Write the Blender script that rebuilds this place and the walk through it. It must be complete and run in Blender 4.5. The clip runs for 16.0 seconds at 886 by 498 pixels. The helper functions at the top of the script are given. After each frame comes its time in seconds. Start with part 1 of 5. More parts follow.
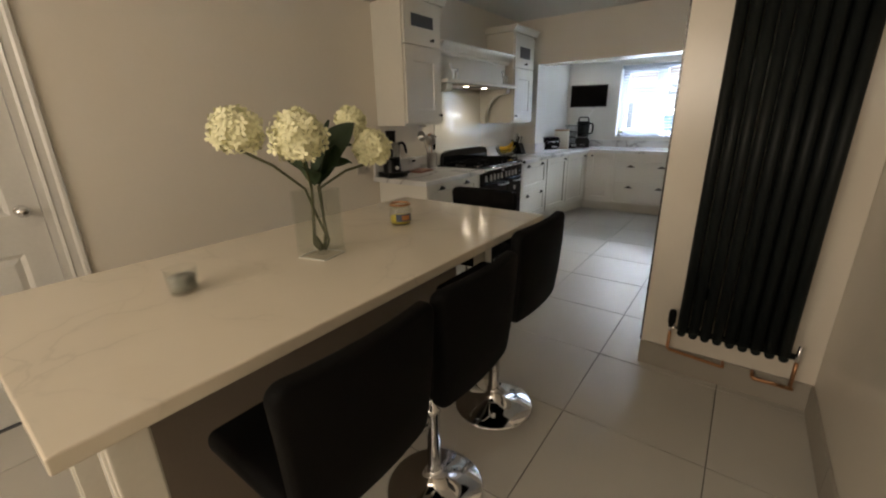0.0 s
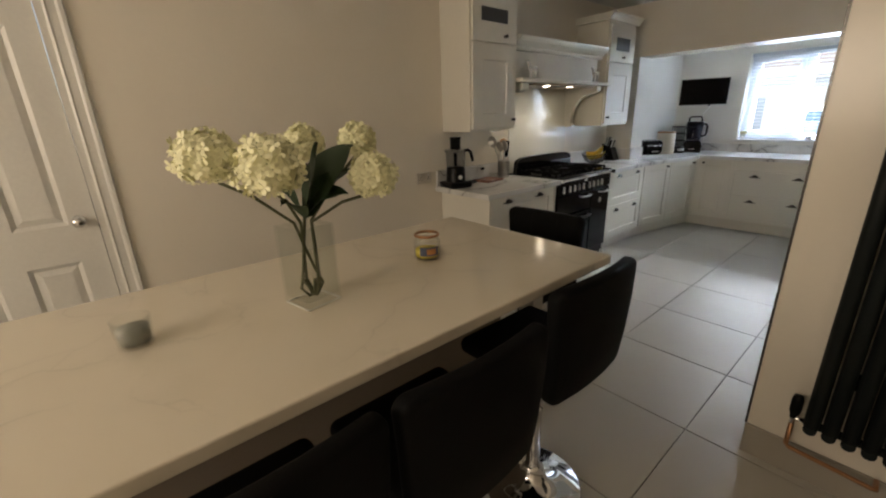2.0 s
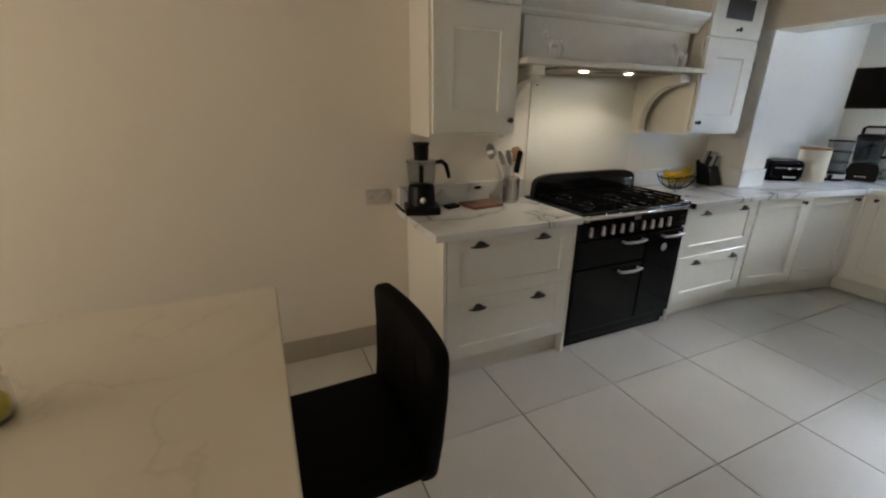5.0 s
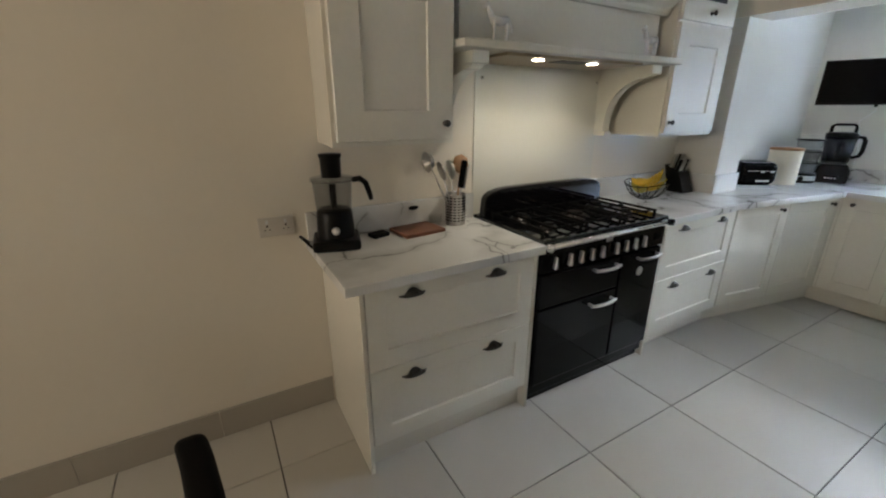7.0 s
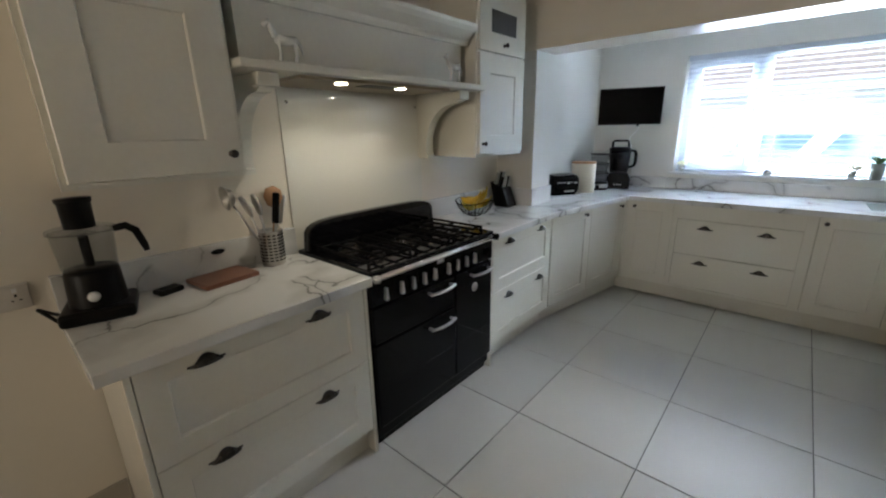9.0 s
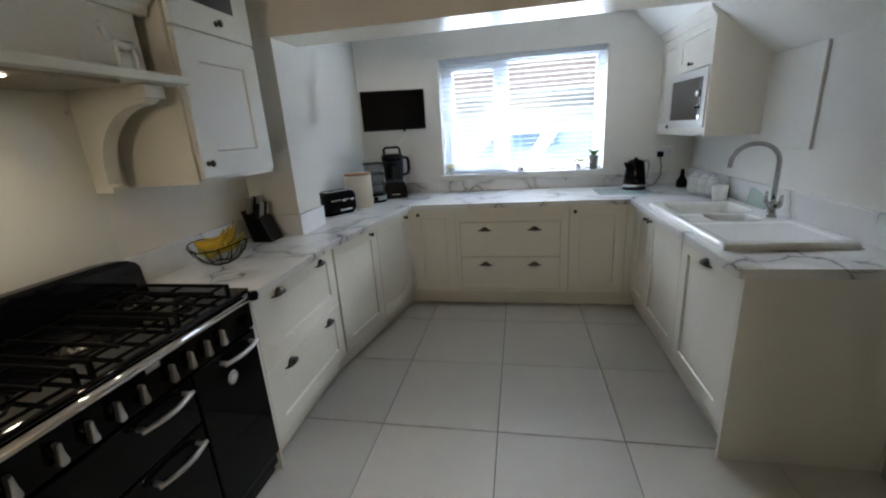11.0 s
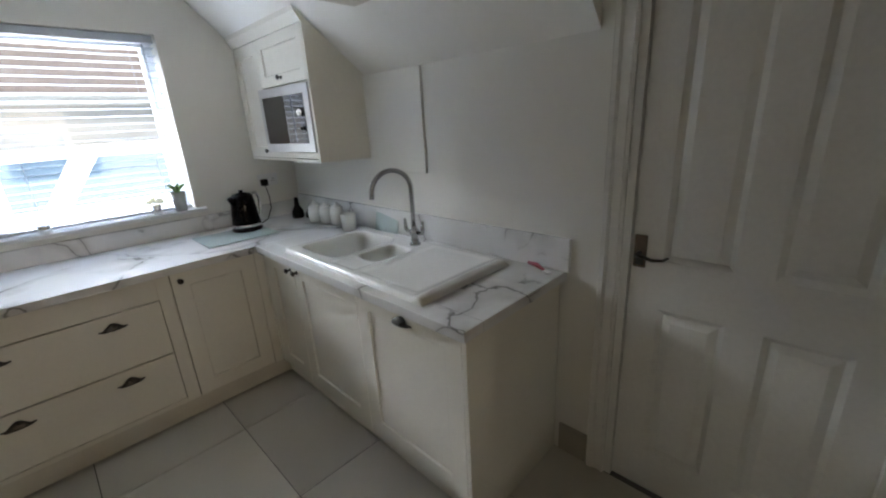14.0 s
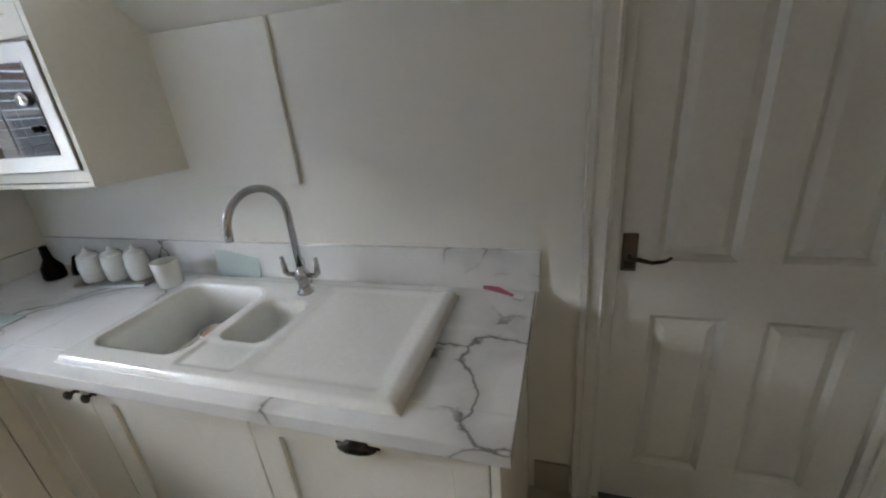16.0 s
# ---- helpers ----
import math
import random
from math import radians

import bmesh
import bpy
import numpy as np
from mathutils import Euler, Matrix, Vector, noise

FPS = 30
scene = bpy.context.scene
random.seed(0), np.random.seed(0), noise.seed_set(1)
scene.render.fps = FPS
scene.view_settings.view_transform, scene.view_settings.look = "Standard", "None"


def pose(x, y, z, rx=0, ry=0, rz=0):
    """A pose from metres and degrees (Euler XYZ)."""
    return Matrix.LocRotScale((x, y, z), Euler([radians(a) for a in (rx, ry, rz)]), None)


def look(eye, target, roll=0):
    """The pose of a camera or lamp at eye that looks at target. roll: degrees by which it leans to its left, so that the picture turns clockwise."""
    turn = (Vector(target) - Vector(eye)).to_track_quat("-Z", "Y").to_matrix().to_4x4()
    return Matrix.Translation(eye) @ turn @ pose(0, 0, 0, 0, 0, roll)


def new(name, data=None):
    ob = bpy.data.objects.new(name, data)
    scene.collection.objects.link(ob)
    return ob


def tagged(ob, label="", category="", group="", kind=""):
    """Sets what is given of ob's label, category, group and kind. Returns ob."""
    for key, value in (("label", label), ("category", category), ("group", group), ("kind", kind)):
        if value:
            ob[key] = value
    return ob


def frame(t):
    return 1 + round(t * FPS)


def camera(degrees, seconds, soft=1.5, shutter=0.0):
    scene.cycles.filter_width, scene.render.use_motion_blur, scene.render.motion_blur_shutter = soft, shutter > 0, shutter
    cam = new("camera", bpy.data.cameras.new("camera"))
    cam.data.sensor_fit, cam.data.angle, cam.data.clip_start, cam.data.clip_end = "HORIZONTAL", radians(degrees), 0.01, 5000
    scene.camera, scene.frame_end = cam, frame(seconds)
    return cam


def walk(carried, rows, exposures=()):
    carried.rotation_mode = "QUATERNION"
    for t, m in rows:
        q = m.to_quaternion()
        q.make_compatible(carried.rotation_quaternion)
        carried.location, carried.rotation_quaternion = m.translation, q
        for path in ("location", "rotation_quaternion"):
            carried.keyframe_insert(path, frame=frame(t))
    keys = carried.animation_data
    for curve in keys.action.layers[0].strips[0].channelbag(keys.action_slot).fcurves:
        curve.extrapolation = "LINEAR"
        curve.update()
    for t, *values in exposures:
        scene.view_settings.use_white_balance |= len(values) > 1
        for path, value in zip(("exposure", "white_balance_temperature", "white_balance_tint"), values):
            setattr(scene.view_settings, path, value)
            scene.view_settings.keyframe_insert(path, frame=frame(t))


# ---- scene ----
cam = camera(95.4, 16.0, 2.1)
METRES, EYE, TILT, LEAN, TURN = 4.6, 1.47, 0.0, 0.0, 36.8
PATH = [
    (0, (0.297, 0.032, 1.399), (-0.835, 1.559, 0.777), -1.2),
    (0.5, (0.264, 0.056, 1.402), (-0.809, 1.623, 0.777), -1.7),
    (1, (0.188, 0.082, 1.405), (-0.903, 1.65, 0.812), -3.4),
    (1.5, (0.197, 0.26, 1.416), (-1.086, 1.669, 0.81), -0.9),
    (2, (0.235, 0.459, 1.451), (-1.217, 1.686, 0.828), -1.8),
    (2.5, (0.176, 0.713, 1.443), (-1.327, 1.837, 0.751), -1.7),
    (3, (0.163, 0.935, 1.465), (-1.408, 1.986, 0.811), -2.6),
    (3.5, (0.176, 1.254, 1.471), (-1.475, 2.153, 0.787), -0.2),
    (3.7, (0.17, 1.357, 1.47), (-1.492, 2.237, 0.787), -0.2),
    (5.8, (-0.327, 2.113, 1.483), (-2.068, 2.844, 0.824), 0.9),
    (6, (-0.394, 2.165, 1.502), (-2.121, 2.926, 0.84), -0.1),
    (6.5, (-0.491, 2.249, 1.487), (-2.163, 3.131, 0.835), -0.2),
    (7, (-0.52, 2.265, 1.469), (-2.16, 3.202, 0.813), -0.0),
    (7.5, (-0.516, 2.285, 1.483), (-2.106, 3.321, 0.853), 0.0),
    (8, (-0.503, 2.329, 1.489), (-1.996, 3.509, 0.873), -0.7),
    (8.5, (-0.501, 2.385, 1.492), (-1.858, 3.731, 0.906), -0.8),
    (9, (-0.499, 2.511, 1.475), (-1.764, 3.955, 0.914), -1.2),
    (9.5, (-0.567, 2.691, 1.478), (-1.734, 4.218, 0.926), -0.0),
    (10, (-0.616, 2.851, 1.456), (-1.474, 4.583, 0.94), -0.1),
    (10.2, (-0.662, 2.909, 1.451), (-1.381, 4.698, 0.923), -1.1),
    (12.3, (-0.721, 3.368, 1.507), (-0.574, 5.275, 0.921), -1.6),
    (12.5, (-0.716, 3.436, 1.509), (-0.415, 5.326, 0.925), -0.8),
    (13, (-0.752, 3.614, 1.518), (-0.034, 5.392, 0.95), -2.8),
    (13.5, (-0.794, 3.79, 1.534), (0.331, 5.328, 0.927), -4.1),
    (14, (-0.697, 3.952, 1.517), (0.651, 5.299, 0.909), -3.3),
    (14.5, (-0.611, 4.086, 1.529), (0.933, 5.191, 0.901), -2.3),
    (15, (-0.566, 4.287, 1.530), (1.101, 5.157, 0.849), -3.2),
    (15.5, (-0.538, 4.495, 1.513), (1.187, 5.164, 0.752), -3.6),
    (16, (-0.437, 4.604, 1.532), (1.33, 5.174, 0.787), -5.2),
]
walk(cam, [(t, look(eye, target, roll)) for t, eye, target, roll in PATH],
     ((0, 1.62, 6400, 10), (3.5, 1.72, 6600, 10), (5, 1.86, 6350, 10), (7, 1.92, 6150, 8), (8.5, 1.82, 6050, 8), (10, 1.48, 6200, 8),
      (12.5, 1.43, 6700, 11), (14.5, 1.22, 6800, 12), (15.2, 1.35, 7000, 13), (16, 1.53, 6900, 12)))

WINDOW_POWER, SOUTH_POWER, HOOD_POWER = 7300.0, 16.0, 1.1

# ---- world, sun, large lights ----
world = bpy.data.worlds.new("sky")
scene.world = world
world.use_nodes = True
wn = world.node_tree.nodes
sky = wn.new("ShaderNodeTexSky")
sky.sky_type, sky.sun_disc = "NISHITA", False
sky.sun_elevation, sky.sun_rotation = radians(38), radians(25)
sky.air_density, sky.dust_density = 1.0, 3.0
world.node_tree.links.new(sky.outputs[0], wn["Background"].inputs[0])
wn["Background"].inputs[1].default_value = 0.072
sun = new("sun", bpy.data.lights.new("sun", "SUN"))
sun.data.energy, sun.data.angle, sun.data.color = 1.1, radians(12), (1.0, 0.96, 0.9)
sun.matrix_world = look((0, 0, 0), (-0.4, 0.75, -0.62))


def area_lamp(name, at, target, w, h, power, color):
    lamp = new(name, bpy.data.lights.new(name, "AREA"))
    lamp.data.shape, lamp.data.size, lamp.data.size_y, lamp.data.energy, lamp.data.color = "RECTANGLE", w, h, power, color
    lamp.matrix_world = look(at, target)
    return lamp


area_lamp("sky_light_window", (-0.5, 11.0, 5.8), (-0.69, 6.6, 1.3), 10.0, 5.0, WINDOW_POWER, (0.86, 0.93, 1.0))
# Warm fill lamp added behind the camera, standing in for unseen southern light.
area_lamp("south_fill_light", (-0.75, -2.30, 1.85), (-0.75, 1.0, 2.6), 2.0, 1.0, SOUTH_POWER, (1.0, 0.84, 0.66))
for hood_y in (3.638, 3.988):
    spot = new("hood_spot", bpy.data.lights.new("hood_spot", "SPOT"))
    spot.data.energy, spot.data.color, spot.data.spot_size, spot.data.spot_blend = HOOD_POWER, (1.0, 0.87, 0.70), radians(125), 0.6
    spot.data.shadow_soft_size = 0.025
    spot.matrix_world = look((-2.05, hood_y, 1.668), (-2.12, hood_y, 0.9))


# ---- materials ----
def node_material(name):
    m = bpy.data.materials.new(name)
    m.use_nodes = True
    return m, m.node_tree, m.node_tree.nodes["Principled BSDF"]


def paint(name, color, rough=0.5, metal=0.0, vary=0.06, scale=3.0, bump=0.0, bump_scale=200.0, coat=0.0, grain=0.03, spec=0.5):
    m, tree, bsdf = node_material(name)
    n, l = tree.nodes, tree.links
    tc = n.new("ShaderNodeTexCoord")
    a = n.new("ShaderNodeTexNoise")
    a.inputs["Scale"].default_value, a.inputs["Detail"].default_value = scale, 5
    l.new(tc.outputs["Object"], a.inputs["Vector"])
    b = n.new("ShaderNodeTexNoise")
    b.inputs["Scale"].default_value, b.inputs["Detail"].default_value = scale * 30, 3
    l.new(tc.outputs["Object"], b.inputs["Vector"])
    mix = n.new("ShaderNodeMix")
    mix.data_type = "RGBA"
    mix.inputs[6].default_value = (*[c * (1 - vary) for c in color], 1)
    mix.inputs[7].default_value = (*[min(1, c * (1 + vary)) for c in color], 1)
    l.new(a.outputs["Fac"], mix.inputs[0])
    mix2 = n.new("ShaderNodeMix")
    mix2.data_type, mix2.blend_type = "RGBA", "MULTIPLY"
    mix2.inputs[0].default_value = grain * 4
    l.new(mix.outputs[2], mix2.inputs[6])
    l.new(b.outputs["Fac"], mix2.inputs[7])
    l.new(mix2.outputs[2], bsdf.inputs["Base Color"])
    bsdf.inputs["Metallic"].default_value = metal
    bsdf.inputs["Specular IOR Level"].default_value = spec
    bsdf.inputs["Coat Weight"].default_value = coat
    bsdf.inputs["Coat Roughness"].default_value = 0.06
    r = n.new("ShaderNodeMapRange")
    r.inputs["To Min"].default_value, r.inputs["To Max"].default_value = max(0.01, rough * 0.8), min(1, rough * 1.2)
    l.new(a.outputs["Fac"], r.inputs["Value"])
    l.new(r.outputs[0], bsdf.inputs["Roughness"])
    if bump:
        c = n.new("ShaderNodeTexNoise")
        c.inputs["Scale"].default_value, c.inputs["Detail"].default_value = bump_scale, 4
        l.new(tc.outputs["Object"], c.inputs["Vector"])
        bp = n.new("ShaderNodeBump")
        bp.inputs["Strength"].default_value, bp.inputs["Distance"].default_value = bump, 0.002
        l.new(c.outputs["Fac"], bp.inputs["Height"])
        l.new(bp.outputs[0], bsdf.inputs["Normal"])
    return m


def marble(name, base=(0.75, 0.75, 0.74), vein=(0.17, 0.165, 0.16), rough=0.16, amount=1.0):
    """White laminate with broken grey veins."""
    m, tree, bsdf = node_material(name)
    n, l = tree.nodes, tree.links
    tc = n.new("ShaderNodeTexCoord")
    mp = n.new("ShaderNodeMapping")
    mp.inputs["Rotation"].default_value = (0.3, 0.2, 0.7)
    l.new(tc.outputs["Object"], mp.inputs["Vector"])
    warp = n.new("ShaderNodeTexNoise")
    warp.inputs["Scale"].default_value, warp.inputs["Detail"].default_value = 1.7, 2
    l.new(mp.outputs[0], warp.inputs["Vector"])
    add = n.new("ShaderNodeVectorMath")
    add.operation = "MULTIPLY_ADD"
    add.inputs[1].default_value = (0.85, 0.85, 0.85)
    l.new(warp.outputs["Color"], add.inputs[0])
    l.new(mp.outputs[0], add.inputs[2])
    fine = n.new("ShaderNodeTexNoise")
    fine.inputs["Scale"].default_value, fine.inputs["Detail"].default_value = 14, 4
    l.new(mp.outputs[0], fine.inputs["Vector"])
    add2 = n.new("ShaderNodeVectorMath")
    add2.operation = "MULTIPLY_ADD"
    add2.inputs[1].default_value = (0.09, 0.09, 0.09)
    l.new(fine.outputs["Color"], add2.inputs[0])
    l.new(add.outputs[0], add2.inputs[2])
    vor = n.new("ShaderNodeTexVoronoi")
    vor.feature = "DISTANCE_TO_EDGE"
    vor.inputs["Scale"].default_value = 1.9
    l.new(add2.outputs[0], vor.inputs["Vector"])
    ramp = n.new("ShaderNodeMapRange")
    ramp.inputs["From Min"].default_value, ramp.inputs["From Max"].default_value = 0.0, 0.021
    ramp.inputs["To Min"].default_value, ramp.inputs["To Max"].default_value = 1.0, 0.0
    l.new(vor.outputs["Distance"], ramp.inputs["Value"])
    soft = n.new("ShaderNodeMapRange")
    soft.inputs["From Min"].default_value, soft.inputs["From Max"].default_value = 0.0, 0.16
    soft.inputs["To Min"].default_value, soft.inputs["To Max"].default_value = 0.36, 0.0
    l.new(vor.outputs["Distance"], soft.inputs["Value"])
    gate = n.new("ShaderNodeTexNoise")
    gate.inputs["Scale"].default_value, gate.inputs["Detail"].default_value = 3.1, 3
    l.new(tc.outputs["Object"], gate.inputs["Vector"])
    gr = n.new("ShaderNodeMapRange")
    gr.inputs["From Min"].default_value, gr.inputs["From Max"].default_value = 0.40, 0.52
    l.new(gate.outputs["Fac"], gr.inputs["Value"])
    mx = n.new("ShaderNodeMath")
    mx.operation = "MAXIMUM"
    l.new(ramp.outputs[0], mx.inputs[0])
    l.new(soft.outputs[0], mx.inputs[1])
    mul = n.new("ShaderNodeMath")
    mul.operation = "MULTIPLY"
    l.new(mx.outputs[0], mul.inputs[0])
    l.new(gr.outputs[0], mul.inputs[1])
    mul2 = n.new("ShaderNodeMath")
    mul2.operation = "MULTIPLY"
    mul2.inputs[1].default_value = amount
    l.new(mul.outputs[0], mul2.inputs[0])
    mix = n.new("ShaderNodeMix")
    mix.data_type = "RGBA"
    mix.inputs[6].default_value, mix.inputs[7].default_value = (*base, 1), (*vein, 1)
    l.new(mul2.outputs[0], mix.inputs[0])
    l.new(mix.outputs[2], bsdf.inputs["Base Color"])
    bsdf.inputs["Roughness"].default_value = rough
    return m


def tile_material(name, base, rough=0.28):
    m, tree, bsdf = node_material(name)
    n, l = tree.nodes, tree.links
    tc = n.new("ShaderNodeTexCoord")
    info = n.new("ShaderNodeObjectInfo")
    add = n.new("ShaderNodeVectorMath")
    l.new(tc.outputs["Object"], add.inputs[0])
    sc = n.new("ShaderNodeVectorMath")
    sc.operation = "SCALE"
    sc.inputs[0].default_value = (31, 17, 7)
    l.new(info.outputs["Random"], sc.inputs["Scale"])
    l.new(sc.outputs[0], add.inputs[1])
    a = n.new("ShaderNodeTexNoise")
    a.inputs["Scale"].default_value, a.inputs["Detail"].default_value = 3.5, 4
    l.new(add.outputs[0], a.inputs["Vector"])
    mix = n.new("ShaderNodeMix")
    mix.data_type = "RGBA"
    mix.inputs[6].default_value = (*[c * 0.95 for c in base], 1)
    mix.inputs[7].default_value = (*[c * 1.05 for c in base], 1)
    l.new(a.outputs["Fac"], mix.inputs[0])
    hv = n.new("ShaderNodeHueSaturation")
    mr = n.new("ShaderNodeMapRange")
    mr.inputs["To Min"].default_value, mr.inputs["To Max"].default_value = 0.95, 1.04
    l.new(info.outputs["Random"], mr.inputs["Value"])
    l.new(mr.outputs[0], hv.inputs["Value"])
    l.new(mix.outputs[2], hv.inputs["Color"])
    l.new(hv.outputs[0], bsdf.inputs["Base Color"])
    r = n.new("ShaderNodeMapRange")
    r.inputs["To Min"].default_value, r.inputs["To Max"].default_value = rough * 0.99, rough * 1.01
    l.new(a.outputs["Fac"], r.inputs["Value"])
    l.new(r.outputs[0], bsdf.inputs["Roughness"])
    bsdf.inputs["Specular IOR Level"].default_value = 0.3
    return m


def glass(name, tint=(1, 1, 1), rough=0.0):
    """Thin clear glass: it lets light through with its tint and mirrors by its Fresnel term."""
    m = bpy.data.materials.new(name)
    m.use_nodes = True
    n, l = m.node_tree.nodes, m.node_tree.links
    n.remove(n["Principled BSDF"])
    t = n.new("ShaderNodeBsdfTransparent")
    t.inputs[0].default_value = (*tint, 1)
    g = n.new("ShaderNodeBsdfGlossy")
    g.inputs["Roughness"].default_value = max(0.02, rough)
    f = n.new("ShaderNodeLayerWeight")
    p = n.new("ShaderNodeMath")
    p.operation, p.inputs[1].default_value = "POWER", 4.0
    l.new(f.outputs["Facing"], p.inputs[0])
    q = n.new("ShaderNodeMath")
    q.operation, q.inputs[1].default_value, q.inputs[2].default_value = "MULTIPLY_ADD", 0.48, 0.03
    l.new(p.outputs[0], q.inputs[0])
    mix = n.new("ShaderNodeMixShader")
    l.new(q.outputs[0], mix.inputs[0])
    l.new(t.outputs[0], mix.inputs[1])
    l.new(g.outputs[0], mix.inputs[2])
    l.new(mix.outputs[0], n["Material Output"].inputs["Surface"])
    return m


def glow(name, color, strength):
    m, tree, bsdf = node_material(name)
    bsdf.inputs["Emission Color"].default_value = (*color, 1)
    bsdf.inputs["Emission Strength"].default_value = strength
    return m


WALL = paint("wall_paint", (0.80, 0.745, 0.65), 0.22, vary=0.03, scale=1.2, grain=0.008, bump=0.02, bump_scale=120)
WALL_EXT = paint("wall_paint_white", (0.77, 0.755, 0.705), 0.5, vary=0.03, scale=1.2, grain=0.008, bump=0.02, bump_scale=120)
CEIL = paint("ceiling_paint", (0.78, 0.77, 0.74), 0.7, vary=0.03, bump=0.1)
DOORPAINT = paint("door_gloss_paint", (0.74, 0.73, 0.69), 0.32, vary=0.04, scale=2)
CAB = paint("cabinet_paint", (0.79, 0.765, 0.685), 0.24, vary=0.025, scale=2, grain=0.02)
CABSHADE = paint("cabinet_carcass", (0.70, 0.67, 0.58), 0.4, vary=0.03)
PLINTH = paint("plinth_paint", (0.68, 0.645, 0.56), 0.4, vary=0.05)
WORKTOP = marble("worktop_marble")
TABLETOP = marble("tabletop_stone", (0.72, 0.655, 0.54), (0.54, 0.49, 0.40), 0.14, 0.5)
TILE = tile_material("floor_tile_porcelain", (0.56, 0.535, 0.485), 0.42)
SKIRT = tile_material("skirting_tile", (0.39, 0.36, 0.31), 0.35)
GROUT = paint("grout", (0.12, 0.11, 0.10), 0.9, vary=0.2, scale=8)
BLACK = paint("black_enamel", (0.004, 0.004, 0.005), 0.08, vary=0.1, spec=0.15)
HOBBLACK = paint("hob_enamel", (0.006, 0.006, 0.007), 0.06, vary=0.1, spec=0.38)
MATTBLACK = paint("black_cast_iron", (0.005, 0.005, 0.005), 0.6, vary=0.2, bump=0.2, spec=0.06)
PLASTIC = paint("black_plastic", (0.006, 0.006, 0.006), 0.32, vary=0.1, spec=0.14)
LEATHER = paint("black_leather", (0.005, 0.005, 0.005), 0.6, vary=0.2, bump=0.35, bump_scale=300, spec=0.06)
RADIATOR = paint("anthracite_paint", (0.011, 0.014, 0.014), 0.45, vary=0.1, bump=0.1, spec=0.18)
CHROME = paint("chrome", (0.78, 0.78, 0.79), 0.07, metal=1.0, vary=0.03, grain=0.0)
STEEL = paint("brushed_steel", (0.55, 0.54, 0.52), 0.3, metal=1.0, vary=0.06, bump=0.1, bump_scale=400)
PEWTER = paint("antique_pewter", (0.085, 0.08, 0.075), 0.28, metal=1.0, vary=0.25, scale=40)
COPPER = paint("copper_pipe", (0.45, 0.24, 0.13), 0.35, metal=1.0, vary=0.25, scale=20)
VASEGLASS = glass("thick_vase_glass", (0.955, 0.965, 0.955), 0.03)
GLASS = glass("clear_glass", (0.975, 0.98, 0.975))
SMOKE = glass("smoked_plastic", (0.40, 0.40, 0.42))
TIERPLASTIC = glass("steamer_plastic", (0.86, 0.87, 0.88))
# White frame: the blue of its shaded inner side is in the colour.
FRAMETINT = paint("window_frame_shade_tint", (0.70, 0.74, 0.81), 0.35, vary=0.02)
PANE = glass("window_glass", (0.96, 0.98, 0.98))
GREENGLASS = paint("frosted_glass_board", (0.52, 0.62, 0.60), 0.12, vary=0.02, coat=0.5)
SPLASH = paint("cream_glass_splashback", (0.77, 0.75, 0.67), 0.06, vary=0.015, grain=0.01, coat=0.6)
CERAMIC = paint("white_ceramic", (0.80, 0.80, 0.77), 0.18, vary=0.02, coat=0.4)
WHITEPLASTIC = paint("white_plastic", (0.78, 0.78, 0.78), 0.35, vary=0.02)
# White slats: the grey-blue of backlit shade is put into the colour.
BLIND = paint("blind_slat_shade_tint", (0.56, 0.61, 0.69), 0.4, vary=0.02)
SOCKETPLATE = paint("satin_socket_plate", (0.70, 0.66, 0.60), 0.3, metal=0.25, vary=0.04)
MIRRORGLASS = paint("mirrored_oven_glass", (0.17, 0.17, 0.18), 0.03, metal=1.0, vary=0.03, grain=0.0)
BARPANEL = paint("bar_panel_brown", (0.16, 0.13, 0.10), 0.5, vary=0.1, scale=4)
TAPCHROME = paint("tap_chrome", (0.42, 0.42, 0.43), 0.09, metal=1.0, vary=0.03, grain=0.0)
BRONZE = paint("aged_bronze", (0.17, 0.13, 0.10), 0.35, metal=0.8, vary=0.25, scale=40)
SCREEN = paint("tv_screen", (0.003, 0.003, 0.0035), 0.3, vary=0.05, spec=0.04)
YELLOW = paint("banana_skin", (0.72, 0.46, 0.03), 0.45, vary=0.3, scale=14, grain=0.1)
GREENBANANA = paint("green_banana_skin", (0.50, 0.42, 0.06), 0.45, vary=0.3, scale=14, grain=0.1)
LEAF = paint("leaf_green", (0.022, 0.045, 0.014), 0.6, vary=0.3, scale=20)
LEAFLIGHT = paint("young_leaf", (0.12, 0.24, 0.07), 0.5, vary=0.25, scale=20)
STEM = paint("stem_green", (0.065, 0.07, 0.022), 0.5, vary=0.3, scale=30)
PETAL = paint("hydrangea_petal", (0.92, 0.90, 0.60), 0.7, vary=0.06, grain=0.0, scale=30)
PETALEYE = paint("floret_centre", (0.30, 0.33, 0.10), 0.6, vary=0.2)
WOOD = paint("red_brown_wood", (0.28, 0.12, 0.07), 0.4, vary=0.25, scale=12, grain=0.1)
LIGHTWOOD = paint("light_wood", (0.40, 0.22, 0.11), 0.5, vary=0.2, scale=12)
WAX = paint("grey_wax", (0.28, 0.29, 0.26), 0.5, vary=0.1)
YWAX = paint("yellow_wax", (0.80, 0.66, 0.07), 0.45, vary=0.1)
LABELCARD = paint("printed_label", (0.08, 0.10, 0.16), 0.5, vary=0.2)
LABELORANGE = paint("label_picture", (0.45, 0.20, 0.06), 0.5, vary=0.3, scale=60)
MESHGREY = paint("vent_mesh", (0.045, 0.045, 0.045), 0.5, vary=0.2, scale=60)
